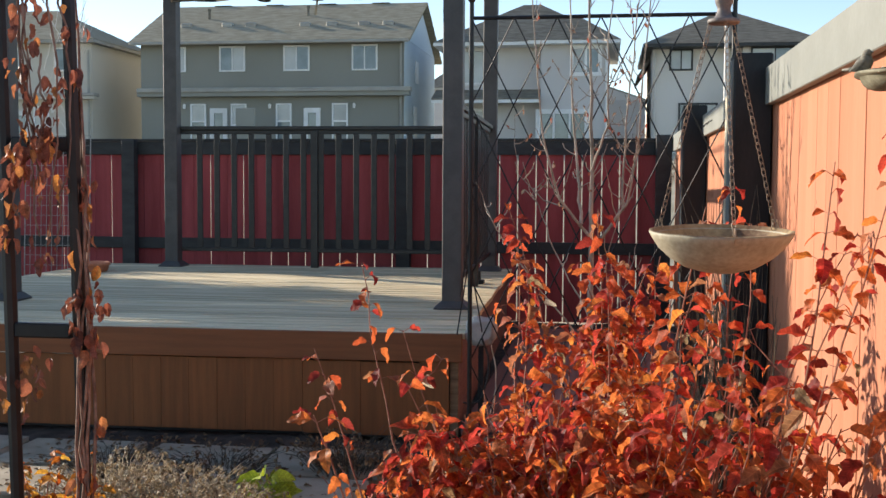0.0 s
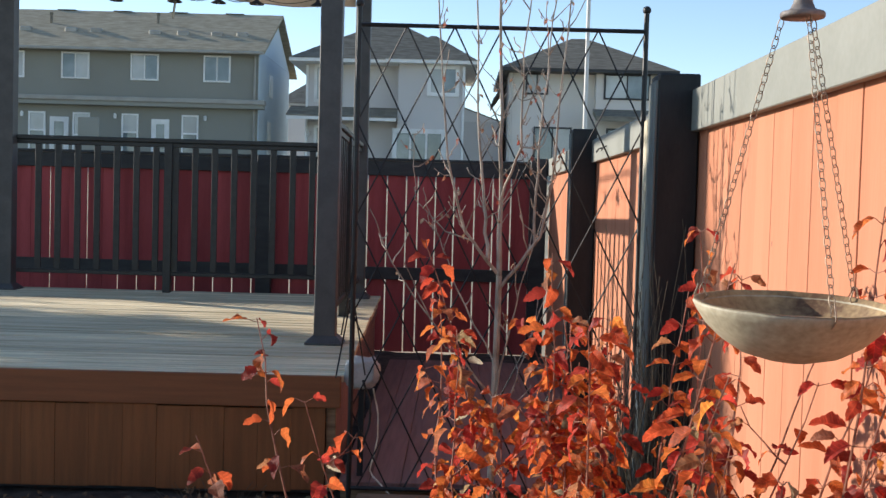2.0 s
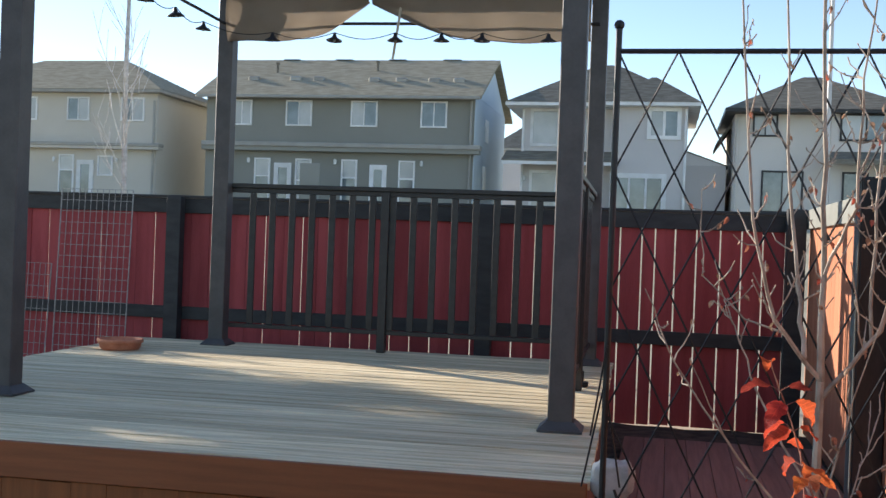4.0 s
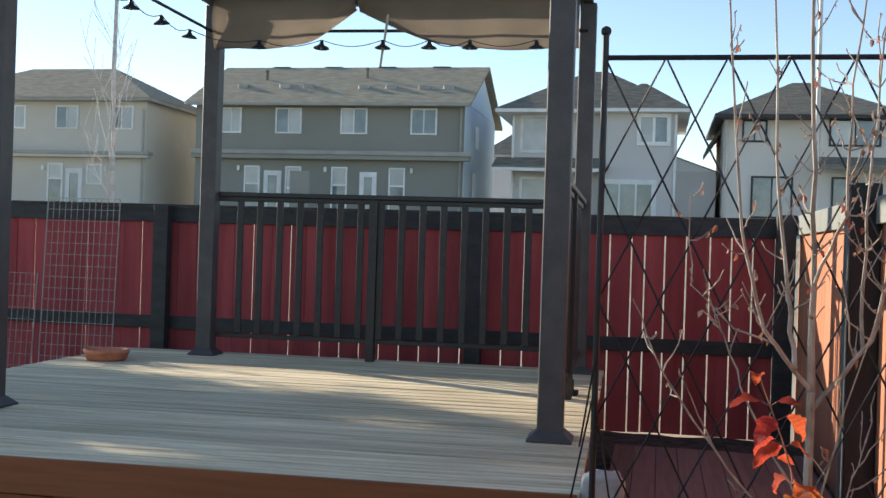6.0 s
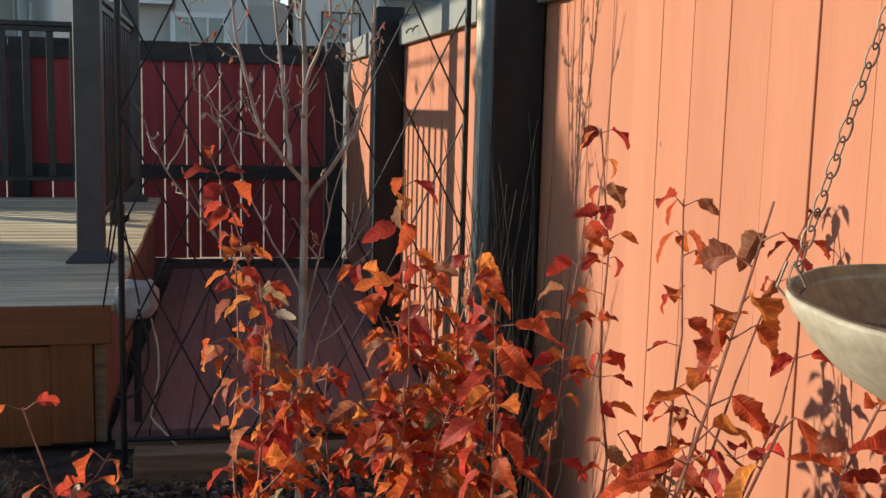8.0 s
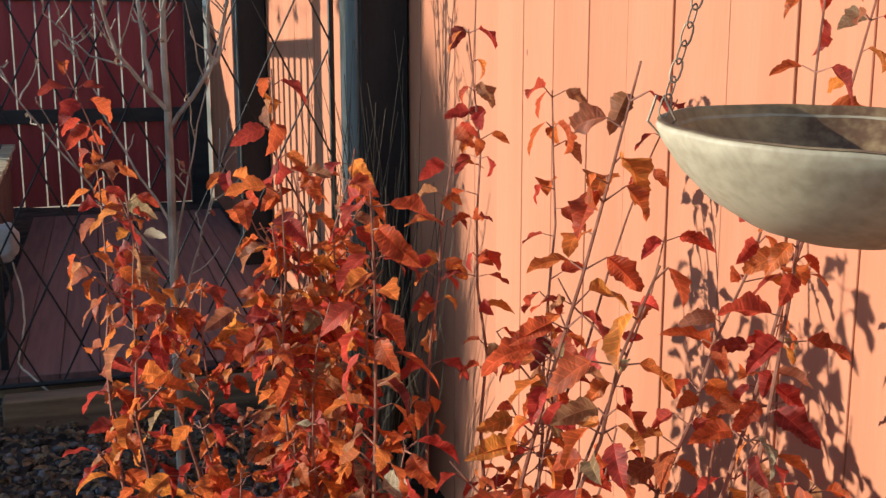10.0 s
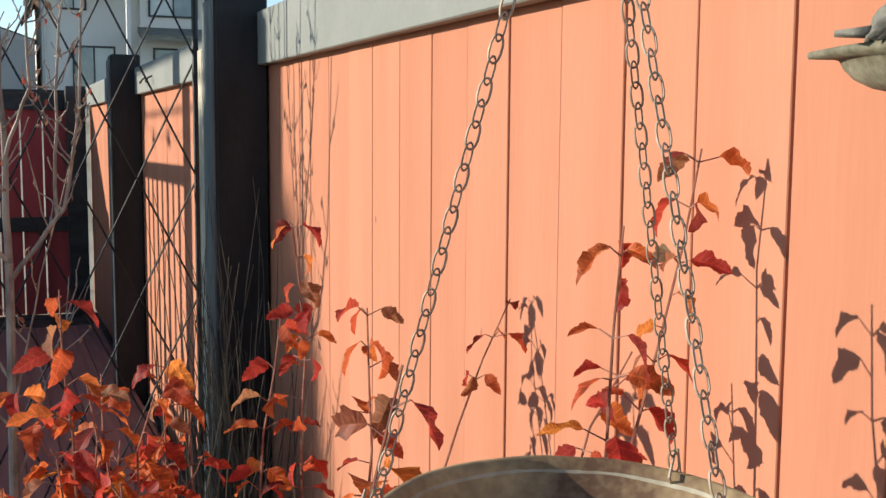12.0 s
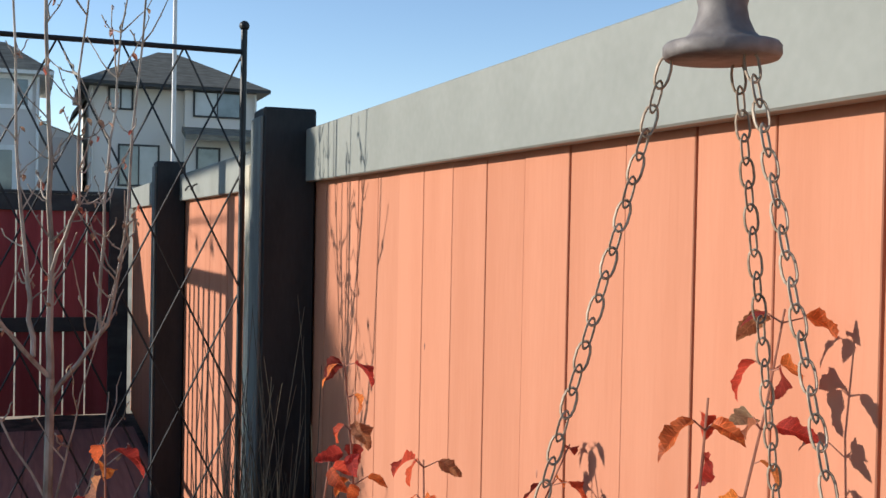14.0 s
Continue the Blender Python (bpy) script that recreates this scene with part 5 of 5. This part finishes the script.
def build_hanging_bowl():
    rnd = random.Random(61)
    h = thing("hanging_bowl", "shallow stone bird bowl hung on three rusty chains", "bird feeder")
    R = 0.119
    prof = [(0.0, -0.0695), (0.03, -0.0675), (0.06, -0.0585), (0.085, -0.0435), (0.103, -0.0265), (0.114, -0.0105), (R, -0.001), (R - 0.001, 0.0018), (R - 0.0055, 0.002), (R - 0.008, -0.002), (0.103, -0.014), (0.090, -0.028), (0.072, -0.041), (0.05, -0.0495), (0.025, -0.053), (0, -0.054)]
    bm = lathe(bmesh.new(), prof, 64)
    for v in bm.verts:
        v.co += Vector((1, 1, 0.6)) * 0.0012 * noise.noise(v.co * 30)
    bm.transform(TILT @ Matrix.Translation(BOWL))
    bowl = part("bowl", bm, M_BOWL, h, "weathered cream stone bowl", True)
    bm = lathe(bmesh.new(), [(0.1183, 0.0024), (0.1135, 0.0029), (0.1095, -0.0045), (0.1020, -0.0125), (0.0892, -0.0265), (0.0715, -0.0395), (0.05, -0.0478), (0.025, -0.0512), (0.0, -0.0522)], 64)
    for v in bm.verts:
        v.co += Vector((1, 1, 0.6)) * 0.0012 * noise.noise(v.co * 30)
    bm.transform(TILT @ Matrix.Translation(BOWL))
    part("lining", bm, M_STAIN, bowl, "ochre stained inside of the bowl", True)
    bits = []
    ico = bmesh.new()
    bmesh.ops.create_icosphere(ico, subdivisions=1, radius=1)
    v = [x.co[:] for x in ico.verts]
    f = [tuple(q.index for q in x.verts) for x in ico.faces]
    ico.free()
    for i in range(5200):
        a, r = rnd.uniform(0, 2 * math.pi), 0.083 * math.sqrt(rnd.random())
        x, y = r * math.cos(a), r * math.sin(a)
        z = -0.0385 + 0.006 * (r / 0.078) ** 2 + 0.003 * noise.noise((x * 40, y * 40, 0)) + rnd.uniform(0, 0.0016)
        s = rnd.uniform(0.0009, 0.0019)
        bits.append((v, f, TILT @ Matrix.Translation(BOWL + Vector((x, y, z))) @ pose(0, 0, 0, rnd.uniform(0, 180), rnd.uniform(0, 180), 0) @ Matrix.Diagonal((s * 1.6, s, s * 0.6, 1))))
    joined("seed", bits, M_SEED, bowl, "spilled bird seed and husks", "stuff")
    for ang in (185, 69, -49):
        a = radians(ang)
        o = RIGHT * math.cos(a) + AHEAD * math.sin(a)
        top = BELL + o * (0.0245 if ang > 100 else 0.019) + Vector((0, 0, -0.004))
        bot = BOWL + o * (R - 0.004) + Vector((0, 0, 0.004))
        bot = TILT @ bot
        part("chain", chain_bm(top, bot), M_CHAIN, h)
        bm = bmesh.new()
        tube(bm, [bot + o * 0.004 + Vector((0, 0, 0.012)), bot + o * 0.009 + Vector((0, 0, -0.004)), bot + Vector((0, 0, -0.014)), bot - o * 0.008 + Vector((0, 0, -0.003)), bot + Vector((0, 0, 0.012))], 0.001, 5)
        part("hook", bm, M_CHAIN, h)
    prof = [(0.0, -0.004), (0.0275, -0.004), (0.0288, -0.002), (0.0287, 0.002), (0.0275, 0.0035), (0.020, 0.0048), (0.0158, 0.0085), (0.0128, 0.015), (0.0117, 0.021), (0.0130, 0.026), (0.0158, 0.032), (0.0165, 0.038), (0.0145, 0.045), (0.009, 0.050), (0.004, 0.053), (0.0035, 0.060), (0.0, 0.060)]
    bm = lathe(bmesh.new(), [(r * 0.92, z * 0.95) for r, z in prof], 36)
    bm.transform(Matrix.Translation(BELL))
    part("bell_cap", bm, M_BELL, h, "brown cast metal bell-shaped cap", True)
    bm = bmesh.new()
    tube(bm, [BELL + Vector((0, 0, 0.058)), BELL + Vector((0, 0, 0.155))], 0.0018, 6)
    part("hanger", bm, M_CHAIN, h)


build_hanging_bowl()


def build_bracket():
    b = thing("wall_bracket", "black metal hanging bracket screwed to the fence post", "bracket")
    py = 1.517
    plate = bbox(NX - 0.004, NX - 0.0005, py - 0.013, py + 0.013, 1.601, 2.02)
    part("plate", plate, M_STEEL, b)
    bm = lathe(bmesh.new(), [(0.013, 0.0), (0.013, 0.0035), (0, 0.0035)], 20)
    bm.transform(Matrix.Translation((NX - 0.0005, py, 1.601)) @ pose(0, 0, 0, 0, -90, 0))
    bm.transform(Matrix.Translation((-0.0003, 0, 0)))
    part("plate_end", bm, M_STEEL, b)
    bm = lathe(bmesh.new(), [(0.0052, 0.0), (0.0052, 0.001), (0.0035, 0.0024), (0.0, 0.0026)], 16)
    bm.transform(Matrix.Translation((NX - 0.0051, py, 1.600)) @ pose(0, 0, 0, 0, -90, 0))
    screw = part("screw", bm, M_IRON, b)
    bm = bmesh.new()
    box(bm, NX - 0.0083, NX - 0.0076, py - 0.003, py + 0.003, 1.5995, 1.6005)
    box(bm, NX - 0.0083, NX - 0.0076, py - 0.0005, py + 0.0005, 1.597, 1.603)
    part("slot", bm, M_BLACK, screw)
    bm = bmesh.new()
    tube(bm, [(NX - 0.004, py, 1.629), (0.72, 1.552, 1.80)], 0.0042, 6)
    part("brace", bm, M_BLACK, b)
    bm = bmesh.new()
    tube(bm, [(NX - 0.004, py, 1.80), (0.605, 1.56, 1.80), (0.585, 1.562, 1.805), (0.578, 1.563, 1.822)], 0.0045, 6)
    part("arm", bm, M_BLACK, b)


build_bracket()


def build_dish():
    rnd = random.Random(71)
    d = thing("bird_dish", "weathered cast metal bird feeding dish fixed to the fence post", "bird feeder")
    cx, cy, cz = 0.858, 1.545, 1.5475
    # it sags at one end
    sag = Matrix.Translation((cx, cy, cz)) @ Matrix.Rotation(radians(1.6), 4, "X") @ Matrix.Translation((-cx, -cy, -cz))
    bm = bmesh.new()
    n = 56
    # outline and height of each ring, from the middle of the inside over the rim to the middle below;
    # the flat rim runs out to a blunt point at the far end
    rings = ((0.03, -0.013, 0), (0.5, -0.012, 0), (0.70, -0.005, 0), (0.76, 0.001, 0), (0.92, 0.0025, 0.7), (1.0, 0.002, 1), (1.015, 0.0, 1), (1.0, -0.003, 1), (0.84, -0.0045, 0.3), (0.81, -0.006, 0), (0.77, -0.012, 0), (0.68, -0.019, 0), (0.54, -0.0245, 0), (0.34, -0.028, 0), (0.03, -0.029, 0))
    vs = []
    for s, z, rim in rings:
        row = []
        for i in range(n):
            a = 2 * math.pi * i / n
            c = math.cos(a)
            ext = 1 + rim * (0.12 * max(0, c) ** 5 - 0.02 * abs(math.sin(5 * a)))
            row.append(bm.verts.new((cx + 0.045 * math.sin(a) * s * (1 - 0.12 * max(0, c) ** 2), cy + 0.110 * c * s * ext, cz + z + 0.0012 * rim * math.sin(3 * a))))
        vs.append(row)
    for r0, r1 in zip(vs, vs[1:]):
        for i in range(n):
            bm.faces.new((r0[i], r0[(i + 1) % n], r1[(i + 1) % n], r1[i]))
    bm.faces.new(vs[0][::-1])
    bm.faces.new(vs[-1])
    bm.transform(sag)
    bmesh.ops.recalc_face_normals(bm, faces=bm.faces)
    tray = part("tray", bm, M_IRON, d, smooth=True)
    # dark socket that holds it to the post
    bm = lathe(bmesh.new(), [(0.0, -0.014), (0.009, -0.014), (0.0115, -0.011), (0.0115, 0.008), (0.009, 0.011), (0.0, 0.011)], 18)
    bm.transform(Matrix.Translation((NX - 0.0115, 1.458, cz - 0.0135)) @ pose(0, 0, 0, 0, -90, 0))
    part("socket", bm, M_BLACK, d, "dark round socket on the post")
    bm = bmesh.new()
    for i in range(15):
        y = cy - 0.095 + i * 0.0085
        e = 0.041 * math.sqrt(max(0.0, 1 - ((y - cy) / 0.110) ** 2))
        tube(bm, [(cx - e + 0.003, y, cz + 0.0025), (cx - e + 0.013, y + 0.009, cz + 0.003)], [0.0014, 0.002], 5)
    bm.transform(sag)
    part("rope_rim", bm, M_IRON, tray)
    bits = []
    for i in range(260):
        v = [(-1.3, -0.3, 0), (1.3, -0.3, 0), (1.3, 0.3, 0), (-1.3, 0.3, 0), (0, 0, 0.5)]
        f = [(0, 1, 4), (1, 2, 4), (2, 3, 4), (3, 0, 4), (3, 2, 1, 0)]
        s = rnd.uniform(0.0014, 0.0036)
        bits.append((v, f, sag @ Matrix.Translation((cx + rnd.uniform(-0.034, 0.034), cy + rnd.uniform(-0.085, 0.02), cz + rnd.uniform(-0.003, 0.004))) @ pose(0, 0, 0, rnd.uniform(-40, 40), rnd.uniform(-40, 40), rnd.uniform(0, 360)) @ Matrix.Scale(s, 4)))
    joined("seed", bits, M_CHAFF, tray, "pale scattered seed husks", "stuff")
    # dark spigot that lies across the rim by the post
    bm = lathe(bmesh.new(), [(0.0, -0.016), (0.0045, -0.016), (0.006, -0.014), (0.0062, -0.004), (0.0075, -0.003), (0.0075, 0.013), (0.006, 0.015), (0.0, 0.015)], 18)
    bm.transform(Matrix.Translation((0.876, 1.497, cz + 0.0075)) @ pose(0, 0, 0, 90, 0, 60) @ Matrix.Scale(0.85, 4))
    part("spigot", bm, M_STEEL, d, "dark metal spigot")



build_dish()


def build_clay_feeder():
    o = Vector((0.850, 1.425, 1.681))
    h = thing("hanging_pot", "small tan clay pot with dark rim hung beside a post", "pot")
    bm = lathe(bmesh.new(), [(0.0, -0.024), (0.010, -0.024), (0.016, -0.021), (0.026, -0.008), (0.029, 0.002), (0.0, 0.002)], 32)
    bm.transform(Matrix.Translation(o))
    part("pot", bm, M_POT, h, "pale tan clay pot", True)
    bm = lathe(bmesh.new(), [(0.0, 0.0025), (0.042, 0.0025), (0.046, 0.005), (0.044, 0.009), (0.034, 0.014), (0.0, 0.02)], 36)
    bm.transform(Matrix.Translation(o))
    part("rim", bm, M_BELL, h, "dark brown rim", True)
    bm = bmesh.new()
    tube(bm, [o + Vector((0, 0, 0.018)), o + Vector((0, 0, 0.24)), o + Vector((0.02, 0.02, 0.25)), (NX + 0.001, 1.46, 1.925)], 0.002, 6)
    part("wire", bm, M_CHAIN, h)


build_clay_feeder()


def build_bird_statue():
    """A small cast bird that faces the post, in one mesh."""
    bm = bmesh.new()

    def blob(c, r, sc, rot):
        b2 = bmesh.new()
        bmesh.ops.create_icosphere(b2, subdivisions=3, radius=r)
        b2.transform(Matrix.Translation(c) @ pose(0, 0, 0, *rot) @ Matrix.Diagonal((*sc, 1)))
        me = bpy.data.meshes.new("tmp")
        b2.to_mesh(me)
        b2.free()
        bm.from_mesh(me)
        bpy.data.meshes.remove(me)
    blob((-0.001, 0, 0.0135), 0.0142, (1.12, 0.88, 0.95), (0, -38, 0))
    blob((0.0055, 0, 0.0195), 0.0112, (0.95, 0.92, 1.15), (0, -15, 0))
    blob((0.0075, 0, 0.0310), 0.0076, (1.05, 0.95, 0.95), (0, -20, 0))
    for s in (1, -1):
        blob((-0.003, 0.0102 * s, 0.0135), 0.0105, (1.45, 0.26, 0.62), (0, -30, 0))
        blob((-0.008, 0.0112 * s, 0.0105), 0.008, (1.5, 0.2, 0.35), (0, -24, 0))
        blob((0.0025, 0.005 * s, 0.0015), 0.003, (1.3, 0.7, 1.2), (0, 0, 0))
    v = [bm.verts.new(p) for p in ((-0.010, 0.005, 0.006), (-0.010, -0.005, 0.006), (-0.036, -0.006, 0.0095), (-0.036, 0.006, 0.0095), (-0.010, 0.004, 0.014), (-0.010, -0.004, 0.014), (-0.036, -0.005, 0.0125), (-0.036, 0.005, 0.0125))]
    for f in ((0, 1, 2, 3), (7, 6, 5, 4), (0, 3, 7, 4), (1, 5, 6, 2), (3, 2, 6, 7), (0, 4, 5, 1)):
        bm.faces.new([v[i] for i in f])
    v = [bm.verts.new(p) for p in ((0.0155, 0.0025, 0.031), (0.0155, -0.0025, 0.031), (0.0155, 0, 0.034), (0.0205, 0, 0.0315))]
    for f in ((0, 1, 3), (1, 2, 3), (2, 0, 3), (0, 2, 1)):
        bm.faces.new([v[i] for i in f])
    ob = part("bird_statue", bm, M_CASTBIRD, smooth=True)
    ob.matrix_world = pose(0.826, 1.556, 1.5475, 0, -4, -42) @ Matrix.Diagonal((1.02, 1.02, 1.04, 1))
    tagged(ob, "small weathered cast metal bird on the dish rim", "figurine")


build_bird_statue()


# ---- small things on the deck and fences ----
def build_saucer():
    d = thing("plant_saucer", "round terracotta saucer standing on the deck", "saucer", at=DECK_TURN @ Vector((-3.96, 8.67, DZ + 0.001)))
    bm = lathe(bmesh.new(), [(0.0, 0.0), (0.135, 0.0), (0.15, 0.02), (0.155, 0.05), (0.168, 0.055), (0.168, 0.078), (0.158, 0.08), (0.148, 0.074), (0.14, 0.025), (0.0, 0.016)], 36)
    part("dish", bm, M_CLAY, d, smooth=True)


def build_mesh_panel(x0, x1, z0, z1, y, label):
    rnd = random.Random(81)
    p = thing("wire_panel", label, "wire panel")
    bm = bmesh.new()
    nx = round((x1 - x0) / 0.058)
    nz = round((z1 - z0) / 0.105)
    lean = 0.10
    for i in range(nx + 1):
        x = x0 + (x1 - x0) * i / nx
        tube(bm, [(x, y - lean, z0), (x, y, z1)], 0.0032 if i not in (0, nx) else 0.006, 4)
    for j in range(nz + 1):
        t = j / nz
        tube(bm, [(x0, y - lean * (1 - t) - 0.003, z0 + (z1 - z0) * t), (x1, y - lean * (1 - t) - 0.003, z0 + (z1 - z0) * t)], 0.0032, 4)
    part("mesh", bm, M_WIRE, p)


build_saucer()
build_mesh_panel(-5.6, -4.88, -0.02, 1.84, 10.24, "tall galvanised wire grid panel leaning on the fence")
build_mesh_panel(-6.3, -5.66, -0.02, 1.14, 10.2, "short galvanised wire grid panel leaning on the fence")


def build_fence_hooks():
    for y in (6.34, 6.55):
        h = thing("coat_hook", "small black metal hook on the fence trim", "hook")
        bm = bmesh.new()
        x = FX - 0.035
        tube(bm, [(x, y, 1.75), (x - 0.018, y, 1.742), (x - 0.03, y - 0.008, 1.73), (x - 0.032, y - 0.02, 1.722), (x - 0.028, y - 0.032, 1.728), (x - 0.024, y - 0.036, 1.742)], 0.004, 6)
        part("hook", bm, M_BLACK, h)


build_fence_hooks()


def build_covered_outlet():
    rnd = random.Random(91)
    b = thing("covered_outlet", "outlet stake under a rumpled grey cloth with cables", "outlet", at=(-0.24, 5.32, 0))
    part("stake", bbox(-0.014, 0.014, -0.014, 0.014, -0.01, 0.60, 0.003), M_FPOST, b)
    bm = bmesh.new()
    bmesh.ops.create_icosphere(bm, subdivisions=4, radius=1)
    for v in bm.verts:
        c = v.co.copy()
        sq = Vector((math.copysign(abs(c.x) ** 0.6, c.x) * 0.082, math.copysign(abs(c.y) ** 0.6, c.y) * 0.06, math.copysign(abs(c.z) ** 0.7, c.z) * 0.075))
        w = 0.012 * noise.noise(c * 2.2) + 0.006 * noise.noise(c * 6)
        if c.z < 0:
            sq.x *= 1 + 0.10 * math.sin(7 * math.atan2(c.y, c.x)) * -c.z
            sq.y *= 1 + 0.12 * math.sin(7 * math.atan2(c.y, c.x)) * -c.z
        v.co = sq + c * w + Vector((0, 0, 0.585))
    part("cloth_cover", bm, M_CLOTH, b, "rumpled grey cloth cover", True)
    bm = bmesh.new()
    tube(bm, curve_pts((0.01, -0.07, 0.56), (0.03, -0.09, 0.30), (0.03, 0, 0), 8, rnd, 0.003) + curve_pts((0.03, -0.09, 0.29), (-0.08, -0.11, 0.22), (0.02, 0, -0.03), 8, rnd, 0.002)[1:], 0.006, 6)
    part("cable", bm, M_BLACK, b, "black cable loop")
    bm = bmesh.new()
    tube(bm, curve_pts((0.06, -0.06, 0.52), (0.055, -0.10, 0.14), (0.03, 0, 0), 10, rnd, 0.003) + curve_pts((0.055, -0.10, 0.13), (0.25, -0.36, 0.012), (-0.02, 0, 0.02), 8, rnd, 0.003)[1:], 0.004, 6)
    part("cord", bm, M_BARE, b, "pale extension cord")


build_covered_outlet()


def build_lantern_base():
    k = thing("deck_speaker", "small black box standing on the deck edge", "box", at=DECK_TURN @ Vector((-0.49, 8.08, DZ + 0.001)))
    part("body", bbox(-0.04, 0.04, -0.05, 0.05, 0, 0.03, 0.006), M_BLACK, k)
    part("stem", bbox(-0.012, 0.012, -0.012, 0.012, 0.0305, 0.10, 0.002), M_BLACK, k)


build_lantern_base()


# ---- garden arch with a dry vine ----
def build_arch():
    rnd = random.Random(97)
    a = thing("garden_arch", "black metal garden arch side with two uprights", "arch")
    posts = ((-0.560, 1.528), (-0.696, 1.528))
    for x, y in posts:
        bm = bmesh.new()
        tube(bm, [(x + 0.022, y, 0), (x + 0.0, y, 1.2), (x - 0.024, y, 2.3)], 0.0125, 8)
        part("upright", bm, M_BLACK, a)
    for z in (0.45, 1.085, 1.43, 1.95):
        part("rung", bbox(-0.684, -0.572, 1.518, 1.538, z - 0.014, z + 0.014, 0.003), M_BLACK, a)
    v = thing("vine", "dry climbing vine with brown and orange withered leaves", "vine")
    bits = []

    def cluster(p, n, size, spread):
        """A bunch of withered leaves that hang from one knot of the stem."""
        for _ in range(n):
            d = (rnd.uniform(-1, 1), rnd.uniform(-1, 0.8), rnd.uniform(-0.6, 0.1))
            q = p + Vector((rnd.gauss(0, spread), rnd.gauss(0, spread), rnd.gauss(0, spread * 1.3)))
            bits.append((*leaf_geometry("lobed" if rnd.random() < 0.6 else "plain", rnd), leaf_pose(q, d, rnd.uniform(0.5, 1.15) * size, rnd, 2.6)))
    # stems that wind up the near upright
    for k in range(5):
        ph, tw = rnd.uniform(0, 6.3), rnd.uniform(2.0, 4.5)
        z0, z1 = rnd.uniform(0.0, 0.3), rnd.uniform(1.35, 2.25)
        pts = []
        for i in range(30):
            z = z0 + (z1 - z0) * i / 29
            r = 0.017 + 0.009 * math.sin(0.2 * i + ph)
            pts.append(Vector((-0.560 - 0.02 * (z - 1.2) + r * math.cos(tw * z + ph) + rnd.uniform(-0.006, 0.006), 1.52 + r * math.sin(tw * z + ph), z)))
        bm = bmesh.new()
        tube(bm, pts, [0.0042 - 0.0022 * i / 29 for i in range(30)], 5)
        part("stem", bm, M_VINE, v)
        for p in pts[4:]:
            if 1.03 < p.z < 1.17 or rnd.random() < 0.22:
                cluster(p, rnd.randrange(2, 6), 0.036, 0.012)
    # loose strands that droop between the two uprights
    for k in range(8):
        top = Vector((rnd.uniform(-0.685, -0.60), rnd.uniform(1.48, 1.54), rnd.uniform(1.55, 1.95)))
        end = Vector((rnd.uniform(-0.66, -0.565), 1.50, rnd.uniform(1.22, 1.42)))
        q = curve_pts(top, end, (rnd.uniform(-0.03, 0.05), -0.02, -0.02), 14, rnd, 0.006)
        bm = bmesh.new()
        tube(bm, q, [0.0022] * 8 + [0.0016] * 7, 4)
        part("stem", bm, M_VINE, v)
        for p in q[4:]:
            if rnd.random() < 0.5:
                cluster(p, rnd.randrange(2, 6), 0.034, 0.014)
    cluster(Vector((-0.655, 1.50, 1.0)), 26, 0.032, 0.022)
    cluster(Vector((-0.70, 1.50, 1.27)), 14, 0.030, 0.018)
    joined("withered_leaves", bits, M_DRYLEAF, v, "hanging brown and orange withered leaves", "stuff")


build_arch()


# ---- unseen tree added beyond the side of the yard to cast shade ----
def build_shade_tree():
    rnd = random.Random(99)
    o = Vector((-14.0, 11.77, 0))
    t = thing("shade_tree", "unseen tree with thinning brown leaves, added to shade deck and fence", "tree", at=o)
    bm = bmesh.new()
    tube(bm, [(0, 0, -0.05), (0.05, 0.0, 1.2), (0, 0.05, 2.6), (0.05, 0.1, 4.55), (0.02, -0.35, 6.1)], [0.16, 0.13, 0.09, 0.05, 0.02], 10)
    part("trunk", bm, M_BARK, t)
    bm = bmesh.new()
    for i in range(44):
        a = rnd.uniform(0, 2 * math.pi)
        grow(bm, (0, rnd.uniform(-0.2, 0.4), rnd.uniform(3.0, 4.5)), (math.cos(a) * 0.5, math.sin(a) * 1.1, 0.3), 0.028, rnd.uniform(0.6, 1.3), 1, rnd, 0.5, 0.15, 0.4, None, 0.008)
    for i in range(20):
        a = rnd.uniform(0, 2 * math.pi)
        grow(bm, (0.03, -0.2, rnd.uniform(4.8, 5.9)), (math.cos(a) * 0.5, math.sin(a) * 1.0, 0.3), 0.02, rnd.uniform(0.4, 0.8), 1, rnd, 0.5, 0.15, 0.4, None, 0.006)
    part("limbs", bm, M_BARK, t)
    # foliage in clumps: thick on the near side, thin and ragged towards the back
    bits = []

    def leafed(count, centre, size, cover, floor):
        n = 0
        while n < count:
            p = Vector((rnd.uniform(-1, 1), rnd.uniform(-1, 1), rnd.uniform(-1, 1)))
            if p.length > 1:
                continue
            q = Vector(centre) + Vector((p.x * size[0], p.y * size[1], p.z * size[2]))
            if rnd.random() > cover(p) or noise.noise(Vector((q.x * 0.8, q.y * 2.6, q.z * 3.4))) < floor(p):
                continue
            n += 1
            bits.append((*leaf_geometry("plain", rnd), leaf_pose(q, (rnd.uniform(-1, 1), rnd.uniform(-1, 1), 0), rnd.uniform(0.10, 0.17), rnd, 0.6)))
    leafed(6500, (0, 0.25, 4.42), (1.2, 1.8, 0.84), lambda p: 0.95 if p.y < 0.15 else 0.95 - 1.4 * (p.y - 0.15), lambda p: -0.02 if p.y < 0.15 else 0.05)
    # higher clump set to drop a soft shadow on the fence by the post
    leafed(2000, (0, -0.36, 5.84), (1.0, 0.37, 0.74), lambda p: 1.0, lambda p: -0.35)
    joined("crown", bits, M_DRYLEAF, t, "", "stuff")


build_shade_tree()
